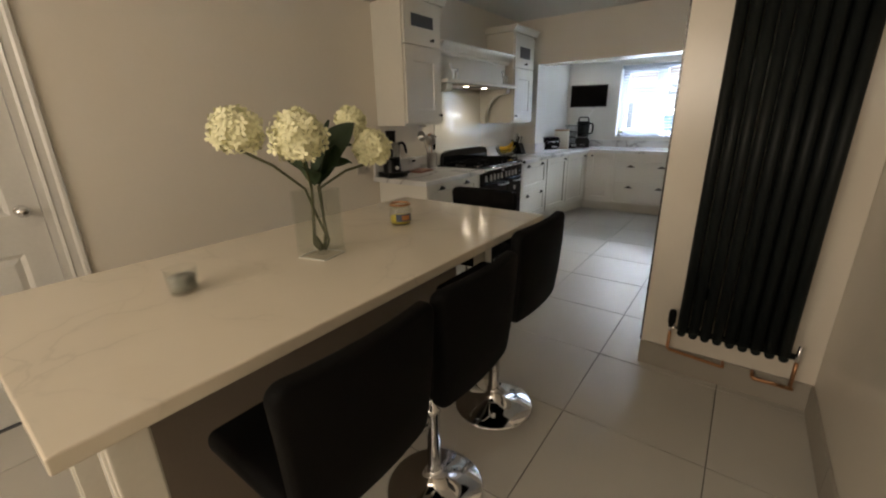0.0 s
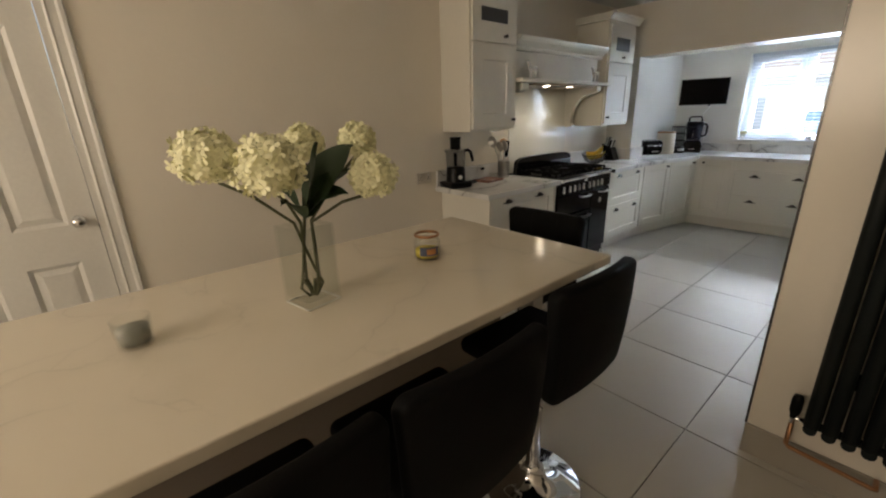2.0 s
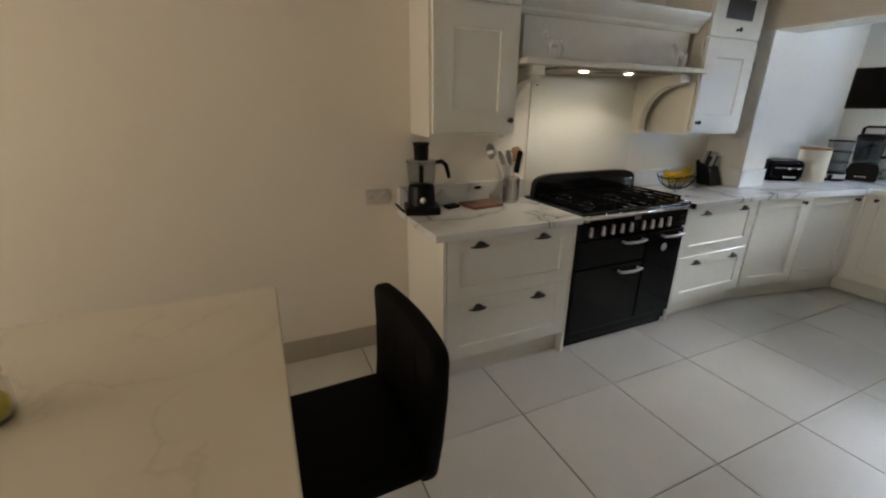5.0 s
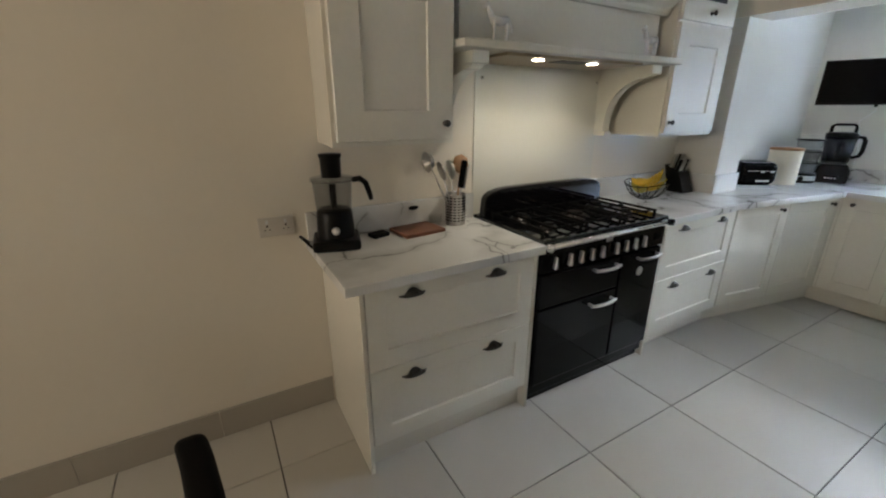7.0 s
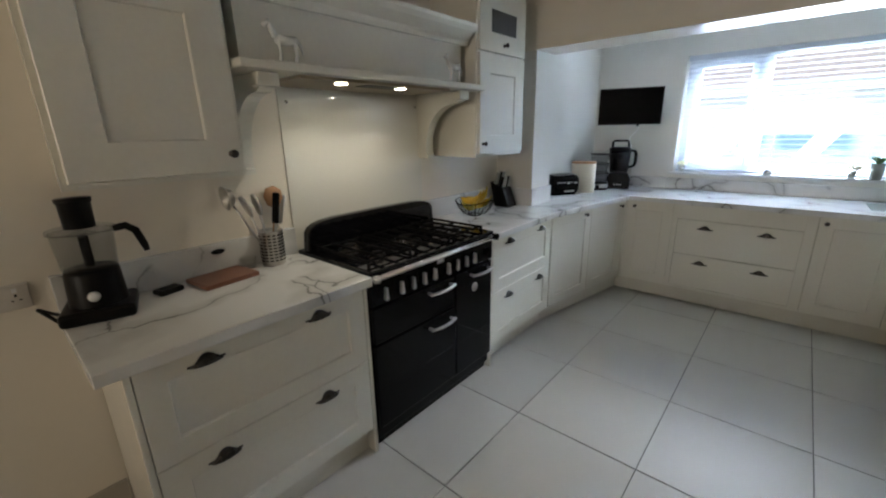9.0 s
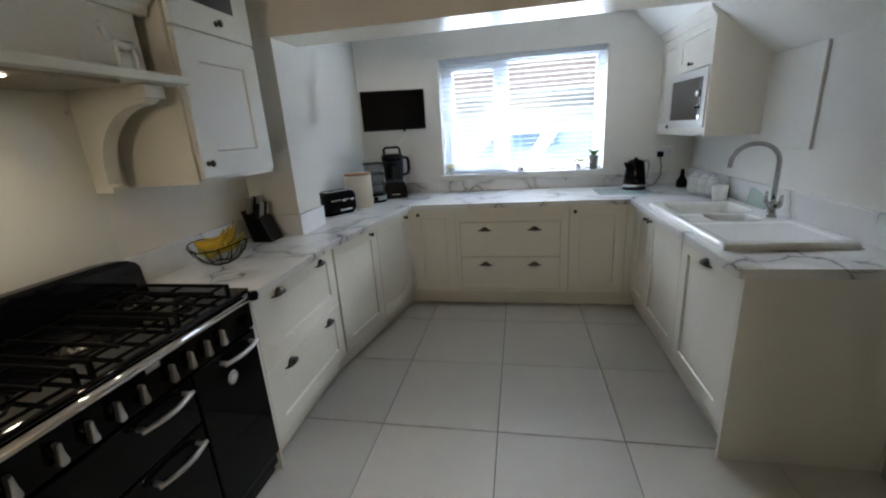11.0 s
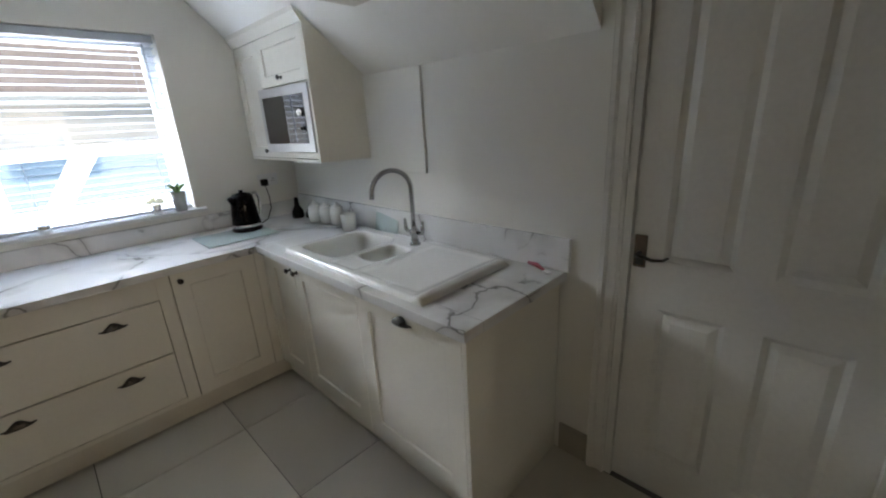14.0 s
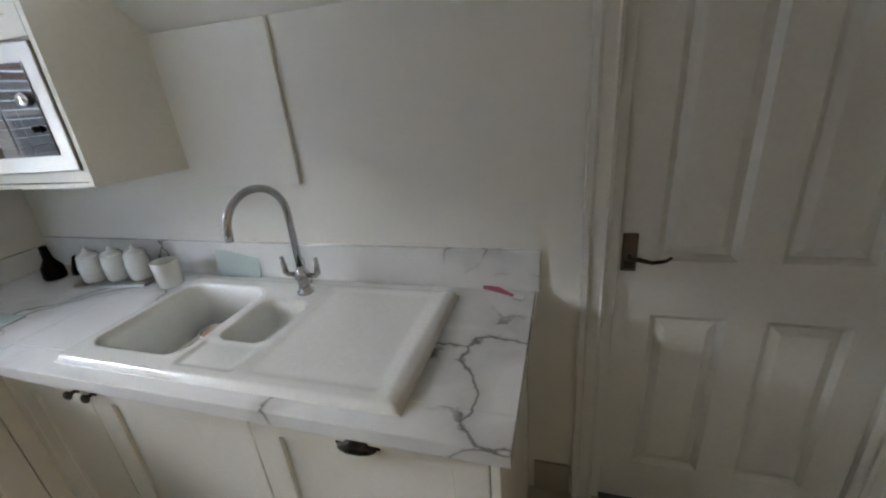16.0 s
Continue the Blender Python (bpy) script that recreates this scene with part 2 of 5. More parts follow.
PINK = paint("pink_plastic", (0.50, 0.12, 0.17), 0.4)
GREYPOT = paint("grey_pot", (0.30, 0.30, 0.28), 0.6, vary=0.1)
CREAMTIN = paint("cream_tin", (0.72, 0.66, 0.54), 0.4, vary=0.05)
HOODWOOD = paint("hood_underside", (0.30, 0.24, 0.16), 0.4, vary=0.1)
TARMAC = paint("asphalt", (0.06, 0.06, 0.06), 0.9, vary=0.3, scale=5, bump=0.5)
RENDERW = paint("house_render", (0.72, 0.70, 0.67), 0.85, vary=0.1, scale=1)
ROOFTILE = paint("roof_tile", (0.46, 0.37, 0.33), 0.8, vary=0.3, scale=6)
CARPAINT = paint("white_car_paint", (0.72, 0.73, 0.75), 0.4, coat=0.1, vary=0.02)
HOUSEPANE = paint("house_window_glass", (0.35, 0.38, 0.42), 0.15, vary=0.1)
CARGLASS = paint("car_glass", (0.05, 0.08, 0.12), 0.08, vary=0.1)
RUBBER = paint("rubber", (0.02, 0.02, 0.02), 0.8)


# ---- mesh helpers ----
def bx(bm, x0, x1, y0, y1, z0, z1, bev=0.0, seg=2):
    r = bmesh.ops.create_cube(bm, size=1.0)
    vs = r["verts"]
    for v in vs:
        v.co = Vector(((x0 + x1) / 2 + v.co.x * (x1 - x0), (y0 + y1) / 2 + v.co.y * (y1 - y0), (z0 + z1) / 2 + v.co.z * (z1 - z0)))
    if bev > 0:
        es = list({e for v in vs for e in v.link_edges})
        bmesh.ops.bevel(bm, geom=es, offset=bev, segments=seg, affect="EDGES", profile=0.5, clamp_overlap=True)
    return bm


def box(x0, x1, y0, y1, z0, z1, bev=0.0, seg=2):
    return bx(bmesh.new(), x0, x1, y0, y1, z0, z1, bev, seg)


def lathe(profile, seg=24, at=(0, 0, 0), bm=None, scale=(1, 1)):
    """Turns a profile of (radius, height) about z."""
    bm = bm or bmesh.new()
    rings = []
    for r, z in profile:
        if r < 1e-5:
            rings.append([bm.verts.new((at[0], at[1], at[2] + z))])
        else:
            rings.append([bm.verts.new((at[0] + scale[0] * r * math.cos(2 * math.pi * i / seg), at[1] + scale[1] * r * math.sin(2 * math.pi * i / seg), at[2] + z)) for i in range(seg)])
    for a, b in zip(rings, rings[1:]):
        for i in range(seg):
            j = (i + 1) % seg
            if len(a) == 1 and len(b) == 1:
                continue
            if len(a) == 1:
                f = bm.faces.new((a[0], b[i], b[j]))
            elif len(b) == 1:
                f = bm.faces.new((a[i], a[j], b[0]))
            else:
                f = bm.faces.new((a[i], a[j], b[j], b[i]))
            f.smooth = True
    bmesh.ops.recalc_face_normals(bm, faces=bm.faces)
    return bm


def tube(points, radius, seg=10, bm=None, cap=True):
    """Sweeps a round section along points; radius may be a list."""
    bm = bm or bmesh.new()
    pts = [Vector(p) for p in points]
    rad = radius if isinstance(radius, (list, tuple)) else [radius] * len(pts)
    rings, last = [], None
    for i, p in enumerate(pts):
        d = (pts[min(i + 1, len(pts) - 1)] - pts[max(i - 1, 0)]).normalized()
        if last is None:
            up = Vector((0, 0, 1)) if abs(d.z) < 0.9 else Vector((1, 0, 0))
            n = d.cross(up).normalized()
        else:
            n = (last - d * last.dot(d)).normalized()
        last = n
        b = d.cross(n)
        rings.append([bm.verts.new(p + (n * math.cos(2 * math.pi * k / seg) + b * math.sin(2 * math.pi * k / seg)) * rad[i]) for k in range(seg)])
    for a, c in zip(rings, rings[1:]):
        for k in range(seg):
            f = bm.faces.new((a[k], a[(k + 1) % seg], c[(k + 1) % seg], c[k]))
            f.smooth = True
    if cap:
        bm.faces.new(rings[0][::-1])
        bm.faces.new(rings[-1])
    bmesh.ops.recalc_face_normals(bm, faces=bm.faces)
    return bm


def arc(cx, cy, cz, r, a0, a1, n, plane="xz"):
    out = []
    for i in range(n + 1):
        a = radians(a0 + (a1 - a0) * i / n)
        u, v = r * math.cos(a), r * math.sin(a)
        out.append((cx + u, cy, cz + v) if plane == "xz" else (cx, cy + u, cz + v) if plane == "yz" else (cx + u, cy + v, cz))
    return out


def prism(outline, lo, hi, axis="z", bev=0.0, bm=None):
    """Extrudes a flat outline from lo to hi along an axis. The outline gives the two other coordinates in order."""
    bm = bm or bmesh.new()

    def put(u, v, w):
        return {"z": (u, v, w), "y": (u, w, v), "x": (w, u, v)}[axis]
    a = [bm.verts.new(put(u, v, lo)) for u, v in outline]
    b = [bm.verts.new(put(u, v, hi)) for u, v in outline]
    fs = [bm.faces.new(a), bm.faces.new(b[::-1])]
    for i in range(len(a)):
        j = (i + 1) % len(a)
        fs.append(bm.faces.new((a[i], b[i], b[j], a[j])))
    bmesh.ops.recalc_face_normals(bm, faces=fs)
    if bev:
        es = list({e for f in fs for e in f.edges})
        bmesh.ops.bevel(bm, geom=es, offset=bev, segments=2, affect="EDGES", profile=0.5, clamp_overlap=True)
    return bm


def moved(bm, m):
    bmesh.ops.transform(bm, matrix=m, verts=bm.verts)
    return bm


def part(name, bm, material, parent=None, label="", smooth=False):
    me = bpy.data.meshes.new(name)
    if smooth:
        for f in bm.faces:
            f.smooth = True
    bm.to_mesh(me)
    bm.free()
    me.materials.append(material)
    ob = new(name, me)
    ob.parent = parent
    return tagged(ob, label=label)


def thing(name, m, label, category, group=""):
    ob = new(name)
    ob.empty_display_size = 0.05
    ob.matrix_world = m
    return tagged(ob, label=label, category=category, group=group)


def solo(name, bm, material, label, category, group="", kind=""):
    return tagged(part(name, bm, material), label=label, category=category, group=group, kind=kind)


def structure(name, bm, material, label, category="", smooth=False):
    return tagged(part(name, bm, material, smooth=smooth), label=label, category=category or name.split("_")[0], kind="structure")


# ---- plan ----
XL, XN, XE, XR = -2.36, -2.04, -2.20, 0.75        # left wall, left wall of the extension, right wall
YS, YB, YB2, YN = -2.2, 5.33, 5.62, 6.95   # south wall, beam, north wall
ZC, ZB, ZX = 2.54, 2.015, 2.46          # ceiling, underside of beam, ceiling of the extension
PX, PY0, PY1 = -0.016, 2.376, 3.52      # pier beside the radiator
WX0, WX1, WZ0, WZ1 = -1.414, 0.033, 1.057, 2.08
TOP = 0.90

structure("subfloor", box(XL - 0.2, XR + 0.2, YS - 0.2, YN + 0.3, -0.12, -0.006), GROUT, "dark grout bed under the floor tiles", "floor")
LY0, LY1 = -0.315, 0.45
ww = bmesh.new()
bx(ww, XL - 0.15, XL, YS, LY0, -0.01, ZC)
bx(ww, XL - 0.15, XL, LY1, YB, -0.01, ZC)
bx(ww, XL - 0.15, XL, LY0, LY1, 2.02, ZC)
structure("wall_west", ww, WALL, "smooth cream painted wall behind table and cooker", "wall")
wall_w2 = structure("wall_west_extension", box(XL - 0.15, XE, YB2, YN, -0.01, ZC), WALL_EXT, "white painted side wall behind the toaster", "wall")
structure("wall_nib", box(XL - 0.15, XN, YB, YB2, -0.01, ZB, 0.003), WALL_EXT, "short painted wall return under the beam", "wall")
wn_ = bmesh.new()
bx(wn_, XL - 0.15, WX0, YN, YN + 0.28, -0.01, ZC)
bx(wn_, WX1, XR + 0.15, YN, YN + 0.28, -0.01, ZC)
bx(wn_, WX0, WX1, YN, YN + 0.28, -0.01, WZ0 - 0.02)
bx(wn_, WX0, WX1, YN, YN + 0.28, WZ1, ZC)
structure("wall_north", wn_, WALL_EXT, "white painted wall with the wide kitchen window", "wall")
DY0, DY1, DZ = 3.69, 4.475, 2.00
we = bmesh.new()
bx(we, XR, XR + 0.15, DY1, YN, -0.01, ZC)
bx(we, XR, XR + 0.15, PY1, DY0, -0.01, ZC)
bx(we, XR, XR + 0.15, DY0, DY1, DZ, ZC)
structure("wall_east", we, WALL_EXT, "white painted wall with the white panelled door", "wall")
structure("wall_east_dining", box(XR, XR + 0.15, YS, PY1, -0.01, ZC), WALL, "cream painted wall beside the tall radiator", "wall")
structure("wall_pier", box(PX, XR, PY0, PY1, -0.01, ZC, 0.004), WALL, "cream painted pier carrying the tall radiator", "wall")
# Unseen south wall; its opening is added to let the fill lamp in.
ws = bmesh.new()
bx(ws, XL - 0.15, -1.85, YS - 0.15, YS, -0.01, ZC)
bx(ws, 0.35, XR + 0.15, YS - 0.15, YS, -0.01, ZC)
bx(ws, -1.85, 0.35, YS - 0.15, YS, 2.25, ZC)
structure("wall_south", ws, WALL, "plain cream south wall, unseen, with an opening added for the fill lamp", "wall")
# Added wall, never seen, closing the space behind the fill lamp.
structure("wall_next_room", box(-2.2, 0.7, YS - 0.35, YS - 0.2, -0.01, ZC), WALL, "unseen cream wall added behind the fill lamp", "wall")
structure("beam", box(XL - 0.15, XR + 0.15, YB, YB2, ZB, ZC + 0.12, 0.003), WALL, "deep painted beam over the opening to the extension", "beam")
structure("ceiling", box(XL - 0.15, XR + 0.15, YS - 0.15, YB, ZC, ZC + 0.12), CEIL, "plain white painted ceiling of the main room", "ceiling")
structure("ceiling_extension", box(XE - 0.2, XR + 0.15, YB2, YN, ZX, ZX + 0.1), CEIL, "plain white lower ceiling over the sink end", "ceiling")
SY0 = 4.60
structure("stair_soffit", prism([(XR, 1.775), (XR, ZC), (-0.03, ZC)], SY0, YN, "y"), WALL_EXT, "white sloping underside of a staircase", "soffit")

# ---- window ----
win = tagged(new("window_1"), label="white framed two-light window with open slatted blind behind sill", category="window", kind="structure")
win.matrix_world = pose(WX0, YN, WZ0)
WW, WH = WX1 - WX0, WZ1 - WZ0
fr = bmesh.new()
f = 0.06
bx(fr, 0, WW, 0.13, 0.20, 0, f, 0.006); bx(fr, 0, WW, 0.13, 0.20, WH - f, WH, 0.006)
bx(fr, 0, f, 0.131, 0.199, f, WH - f, 0.006); bx(fr, WW - f, WW, 0.131, 0.199, f, WH - f, 0.006)
bx(fr, 0.53, 0.62, 0.131, 0.199, f, WH - f, 0.006)
part("window_frame", fr, FRAMETINT, win)
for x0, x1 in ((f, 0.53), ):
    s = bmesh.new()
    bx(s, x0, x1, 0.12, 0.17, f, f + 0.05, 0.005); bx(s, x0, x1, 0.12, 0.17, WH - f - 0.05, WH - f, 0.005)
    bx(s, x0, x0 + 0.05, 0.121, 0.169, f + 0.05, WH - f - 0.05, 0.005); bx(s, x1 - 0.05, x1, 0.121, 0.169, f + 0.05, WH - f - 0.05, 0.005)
    part("casement", s, FRAMETINT, win)
for x0, x1 in ((f + 0.05, 0.48), (0.62, WW - f)):
    pn = part("pane", box(x0, x1, 0.150, 0.156, f, WH - f), PANE, win)
    pn.visible_shadow = False
part("window_sill", box(-0.03, WW + 0.06, -0.03, 0.13, -0.022, 0.0, 0.006), WHITEPLASTIC, win, "white gloss window board")
part("casement_handle", box(0.565, 0.585, 0.10, 0.13, 0.42, 0.53, 0.006), WHITEPLASTIC, win)
blind = thing("venetian_blind", pose(WX0, YN, WZ0), "white slatted venetian blind with slats turned open", "blind")
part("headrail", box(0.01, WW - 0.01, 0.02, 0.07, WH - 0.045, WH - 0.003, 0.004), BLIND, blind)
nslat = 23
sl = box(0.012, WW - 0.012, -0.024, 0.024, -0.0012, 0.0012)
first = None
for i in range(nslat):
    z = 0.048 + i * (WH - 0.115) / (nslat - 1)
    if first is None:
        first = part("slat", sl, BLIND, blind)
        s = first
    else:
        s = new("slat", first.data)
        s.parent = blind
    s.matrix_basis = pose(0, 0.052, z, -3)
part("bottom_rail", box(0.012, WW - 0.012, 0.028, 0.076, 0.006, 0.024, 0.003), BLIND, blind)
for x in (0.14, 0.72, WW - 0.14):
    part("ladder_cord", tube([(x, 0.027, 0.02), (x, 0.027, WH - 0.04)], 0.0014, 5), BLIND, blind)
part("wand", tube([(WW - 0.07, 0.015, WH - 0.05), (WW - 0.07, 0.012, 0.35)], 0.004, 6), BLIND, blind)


# ---- doors ----
def panelled_door(name, m, w, h, knob_side, label, lever):
    """Door leaf in its own frame: x across, y into the wall, front at y = 0."""
    d = tagged(new(name), label=label, category="door", kind="structure")
    d.matrix_world = m
    st, mid = 0.105, 0.10
    cols = ((st, (w - mid) / 2), ((w + mid) / 2, w - st))
    rows = ((0.19, 0.815), (1.0, h - 0.12))
    b = bmesh.new()
    bx(b, 0, w, 0.016, 0.04, 0, h)
    xs = [0, cols[0][0], cols[0][1], cols[1][0], cols[1][1], w]
    zs = [0, rows[0][0], rows[0][1], rows[1][0], rows[1][1], h]
    for k in (0, 2, 4):
        bx(b, xs[k], xs[k + 1], 0, 0.018, 0, h)
    for c0, c1 in cols:
        for k in (0, 2, 4):
            bx(b, c0, c1, 0.0003, 0.018, zs[k], zs[k + 1])
    part("leaf", b, DOORPAINT, d)
    for c0, c1 in cols:
        for r0, r1 in rows:
            p = bmesh.new()
            a = [p.verts.new(q) for q in ((c0, 0.0005, r0), (c1, 0.0005, r0), (c1, 0.0005, r1), (c0, 0.0005, r1))]
            e = 0.018
            c = [p.verts.new(q) for q in ((c0 + e, 0.014, r0 + e), (c1 - e, 0.014, r0 + e), (c1 - e, 0.014, r1 - e), (c0 + e, 0.014, r1 - e))]
            e = 0.045
            g = [p.verts.new(q) for q in ((c0 + e, 0.005, r0 + e), (c1 - e, 0.005, r0 + e), (c1 - e, 0.005, r1 - e), (c0 + e, 0.005, r1 - e))]
            for u, v in ((a, c), (c, g)):
                for i in range(4):
                    j = (i + 1) % 4
                    p.faces.new((u[i], u[j], v[j], v[i]))
            p.faces.new(g)
            bmesh.ops.recalc_face_normals(p, faces=p.faces)
            if p.faces[0].normal.y > 0:
                bmesh.ops.reverse_faces(p, faces=p.faces)
            part("panel", p, DOORPAINT, d)
    return d


def architrave(name, m, w, h, label):
    """Moulded casing round an opening w wide; x across, front towards -y."""
    aw = 0.075
    prof = [(0, 0), (0, -0.010), (0.010, -0.016), (0.016, -0.010), (0.045, -0.012), (0.055, -0.020), (0.070, -0.020), (aw, -0.012), (aw, 0)]
    a = tagged(new(name), label=label, category="architrave", kind="structure")
    a.matrix_world = m
    for s, nm in ((-1, "left"), (1, "right")):
        out = [((-u if s < 0 else w + u), v) for u, v in prof]
        part("upright", prism(out, 0, h + 0.0, "z"), DOORPAINT, a)
    part("head", prism([(v, h + u) for u, v in prof], -aw, w + aw, "x"), DOORPAINT, a)
    lin = bmesh.new()
    bx(lin, -0.0, 0.028, 0.0, 0.13, 0, h); bx(lin, w - 0.028, w, 0.0, 0.13, 0, h); bx(lin, 0.028, w - 0.028, 0.0, 0.13, h - 0.028, h)
    part("lining", lin, DOORPAINT, a)
    return a


MR = pose(XR, DY1, 0, 0, 0, -90)
architrave("door_frame", MR, DY1 - DY0, DZ, "white moulded architrave round the cupboard door")
d1 = panelled_door("door_1", pose(XR + 0.018, DY1 - 0.031, 0.008, 0, 0, -90), DY1 - DY0 - 0.062, DZ - 0.04, 0, "white four-panel internal door with aged lever handle", True)
lev = part("door_handle", box(0.008, 0.050, -0.010, 0.0, 0.965, 1.085, 0.003), BRONZE, d1, "aged brass lever handle on a long plate")
part("lever", tube([(0.029, -0.008, 1.02), (0.029, -0.045, 1.02), (0.044, -0.052, 1.022), (0.084, -0.050, 1.012), (0.118, -0.048, 1.018), (0.133, -0.048, 1.03)], [0.008, 0.008, 0.007, 0.006, 0.005, 0.004], 8), PEWTER, lev)
part("key_plate", box(0.014, 0.044, -0.013, -0.010, 0.975, 1.0, 0.001), PEWTER, lev)
ML = pose(XL, LY0, 0, 0, 0, 90)
architrave("door_frame", ML, 0.765, 2.02, "white moulded architrave round the hall door")
d2 = panelled_door("door_2", pose(XL - 0.018, LY0 + 0.031, 0.008, 0, 0, 90), 0.765 - 0.062, 1.98, 1, "white four-panel door with a round metal knob", False)
part("door_knob", moved(lathe([(0.0, 0.066), (0.018, 0.064), (0.027, 0.052), (0.026, 0.040), (0.012, 0.028), (0.010, 0.008), (0.026, 0.006), (0.027, 0.0), (0.0, 0.0)], 20), pose(0.635, 0, 1.015, 90)), CHROME, d2, "round satin metal door knob")

# ---- skirting ----
def skirting(name, x0, x1, y0, y1, along):
    sk = tagged(new(name), label="beige porcelain tile skirting along the wall", category="skirting", kind="structure")
    n = max(1, round(((x1 - x0) if along == "x" else (y1 - y0)) / 0.6))
    for i in range(n):
        if along == "x":
            a, b = x0 + (x1 - x0) * i / n, x0 + (x1 - x0) * (i + 1) / n
            part("tile", box(a + 0.001, b - 0.001, y0, y1, 0.0, 0.145, 0.0015, 1), SKIRT, sk)
        else:
            a, b = y0 + (y1 - y0) * i / n, y0 + (y1 - y0) * (i + 1) / n
            part("tile", box(x0, x1, a + 0.001, b - 0.001, 0.0, 0.145, 0.0015, 1), SKIRT, sk)
    return sk


skirting("skirting", XL, XL + 0.012, 0.53, 2.645, "y")
skirting("skirting", XR - 0.012, XR, YS, PY0 - 0.013, "y")
skirting("skirting", PX, XR - 0.001, PY0 - 0.012, PY0, "x")
skirting("skirting", XR - 0.012, XR, 4.555, 4.69, "y")
skirting("skirting", XL, XL + 0.012, YS, -0.40, "y")
# Narrow dark line up the pier's corner, above the skirting.
structure("corner_trim", box(PX - 0.004, PX + 0.004, PY0 - 0.004, PY0 + 0.004, 0.145, ZC), PEWTER, "thin dark strip on the pier corner", "trim")


# ---- cabinets ----
def shaker(bm, w, h, st=0.075, t=0.02, x=0.0, z=0.0, y=0.0):
    """A framed front in one piece: front face at y, x from x, z from z, its middle sunk by 9 mm."""
    e, dp = 0.002, 0.009

    def ring(inset, yy):
        return [bm.verts.new((px, yy, pz)) for px, pz in ((x + inset, z + inset), (x + w - inset, z + inset), (x + w - inset, z + h - inset), (x + inset, z + h - inset))]
    rings = [ring(0, y + t), ring(0, y + e), ring(e, y), ring(st - e, y), ring(st, y + e * 0.7), ring(st + 0.003, y + dp)]
    for p, q in zip(rings, rings[1:]):
        for i in range(4):
            j = (i + 1) % 4
            bm.faces.new((p[i], p[j], q[j], q[i]))
    bm.faces.new(rings[-1])
    bm.faces.new(rings[0][::-1])
    bmesh.ops.recalc_face_normals(bm, faces=bm.faces)
    return bm


def cup_handle(parent, x, z, w=0.10):
    """Half-round cup pull, front towards -y."""
    b = bmesh.new()
    n, m = 16, 8
    grid = []
    for j in range(m + 1):
        ph = radians(90 * j / m)
        row = []
        for i in range(n + 1):
            th = radians(180 * i / n)
            row.append(b.verts.new((x + w / 2 * math.cos(th) * (0.55 + 0.45 * math.sin(ph)), -0.026 * math.sin(ph) ** 0.8 * math.sin(th) ** 0.7 if 0 < i < n else 0, z - 0.014 + 0.032 * math.sin(th) * math.cos(ph))))
        grid.append(row)
    for j in range(m):
        for i in range(n):
            try:
                f = b.faces.new((grid[j][i], grid[j][i + 1], grid[j + 1][i + 1], grid[j + 1][i]))
                f.smooth = True
            except ValueError:
                pass
    bmesh.ops.remove_doubles(b, verts=b.verts, dist=0.0002)
    bmesh.ops.solidify(b, geom=b.faces[:], thickness=0.002)
    bx(b, x - w / 2 - 0.006, x + w / 2 + 0.006, -0.003, 0.0, z - 0.016, z - 0.008, 0.001, 1)
    return part("cup_handle", b, PEWTER, parent, "dark pewter cup pull")


def knob(parent, x, z):
    return part("knob", moved(lathe([(0, 0.032), (0.008, 0.031), (0.014, 0.026), (0.014, 0.021), (0.006, 0.014), (0.005, 0.003), (0.011, 0.002), (0.011, 0)], 16), pose(x, 0, z, 90)), PEWTER, parent, "small round pewter knob")


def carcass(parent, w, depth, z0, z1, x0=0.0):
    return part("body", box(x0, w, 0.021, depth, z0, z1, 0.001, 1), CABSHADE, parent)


def drawer_unit(m, w, z_split, label, fr, depth=0.53, x0=0.0, ztop=0.858, zbot=0.14):
    u = thing("drawer_cabinet", m, label, "cabinet", "fitted base cabinets")
    carcass(u, x0 + w, depth, zbot - 0.005, 0.859, x0)
    g = 0.0015
    for a, b in ((zbot, z_split - g), (z_split + g, ztop)):
        dr = part("drawer_front", shaker(bmesh.new(), w - 2 * g, b - a, 0.08, 0.02, x0 + g, a), CAB, u)
        for q in fr:
            cup_handle(dr, x0 + w * q, b - 0.048)
    return u


def door_unit(m, spans, knobs, label, z0=0.14, z1=0.858, depth=0.53, cups=(), st=0.08, ztop=0.859):
    u = thing("door_cabinet", m, label, "cabinet", "fitted base cabinets")
    carcass(u, spans[-1][1], depth, z0 - 0.005, ztop, spans[0][0])
    for a, b in spans:
        dd = part("door", shaker(bmesh.new(), b - a - 0.003, z1 - z0, st, 0.02, a + 0.0015, z0), CAB, u)
        for k in knobs:
            if a <= k < b:
                knob(dd, k, z1 - 0.045)
        for k in cups:
            if a <= k < b:
                cup_handle(dd, k, z1 - 0.045)
    return u


# Cooker-side unit
uA = drawer_unit(pose(-1.80, 2.65, 0, 0, 0, 90), 0.808, 0.500, "cream shaker two-drawer cabinet under the marble worktop end", (0.235, 0.73), x0=0.02)
part("side_panel", box(0.0, 0.018, 0.0, 0.55, 0.0, 0.859, 0.0015, 1), CAB, uA)
part("side_panel", box(0.83, 0.848, 0.0, 0.55, 0.0, 0.859, 0.0015, 1), CAB, uA)
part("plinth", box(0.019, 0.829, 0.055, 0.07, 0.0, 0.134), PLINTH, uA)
# Drawer unit beyond the cooker
uB = drawer_unit(pose(-1.80, 4.445, 0, 0, 0, 90), 0.765, 0.497, "cream shaker two-drawer cabinet between cooker and corner", (0.25, 0.79))
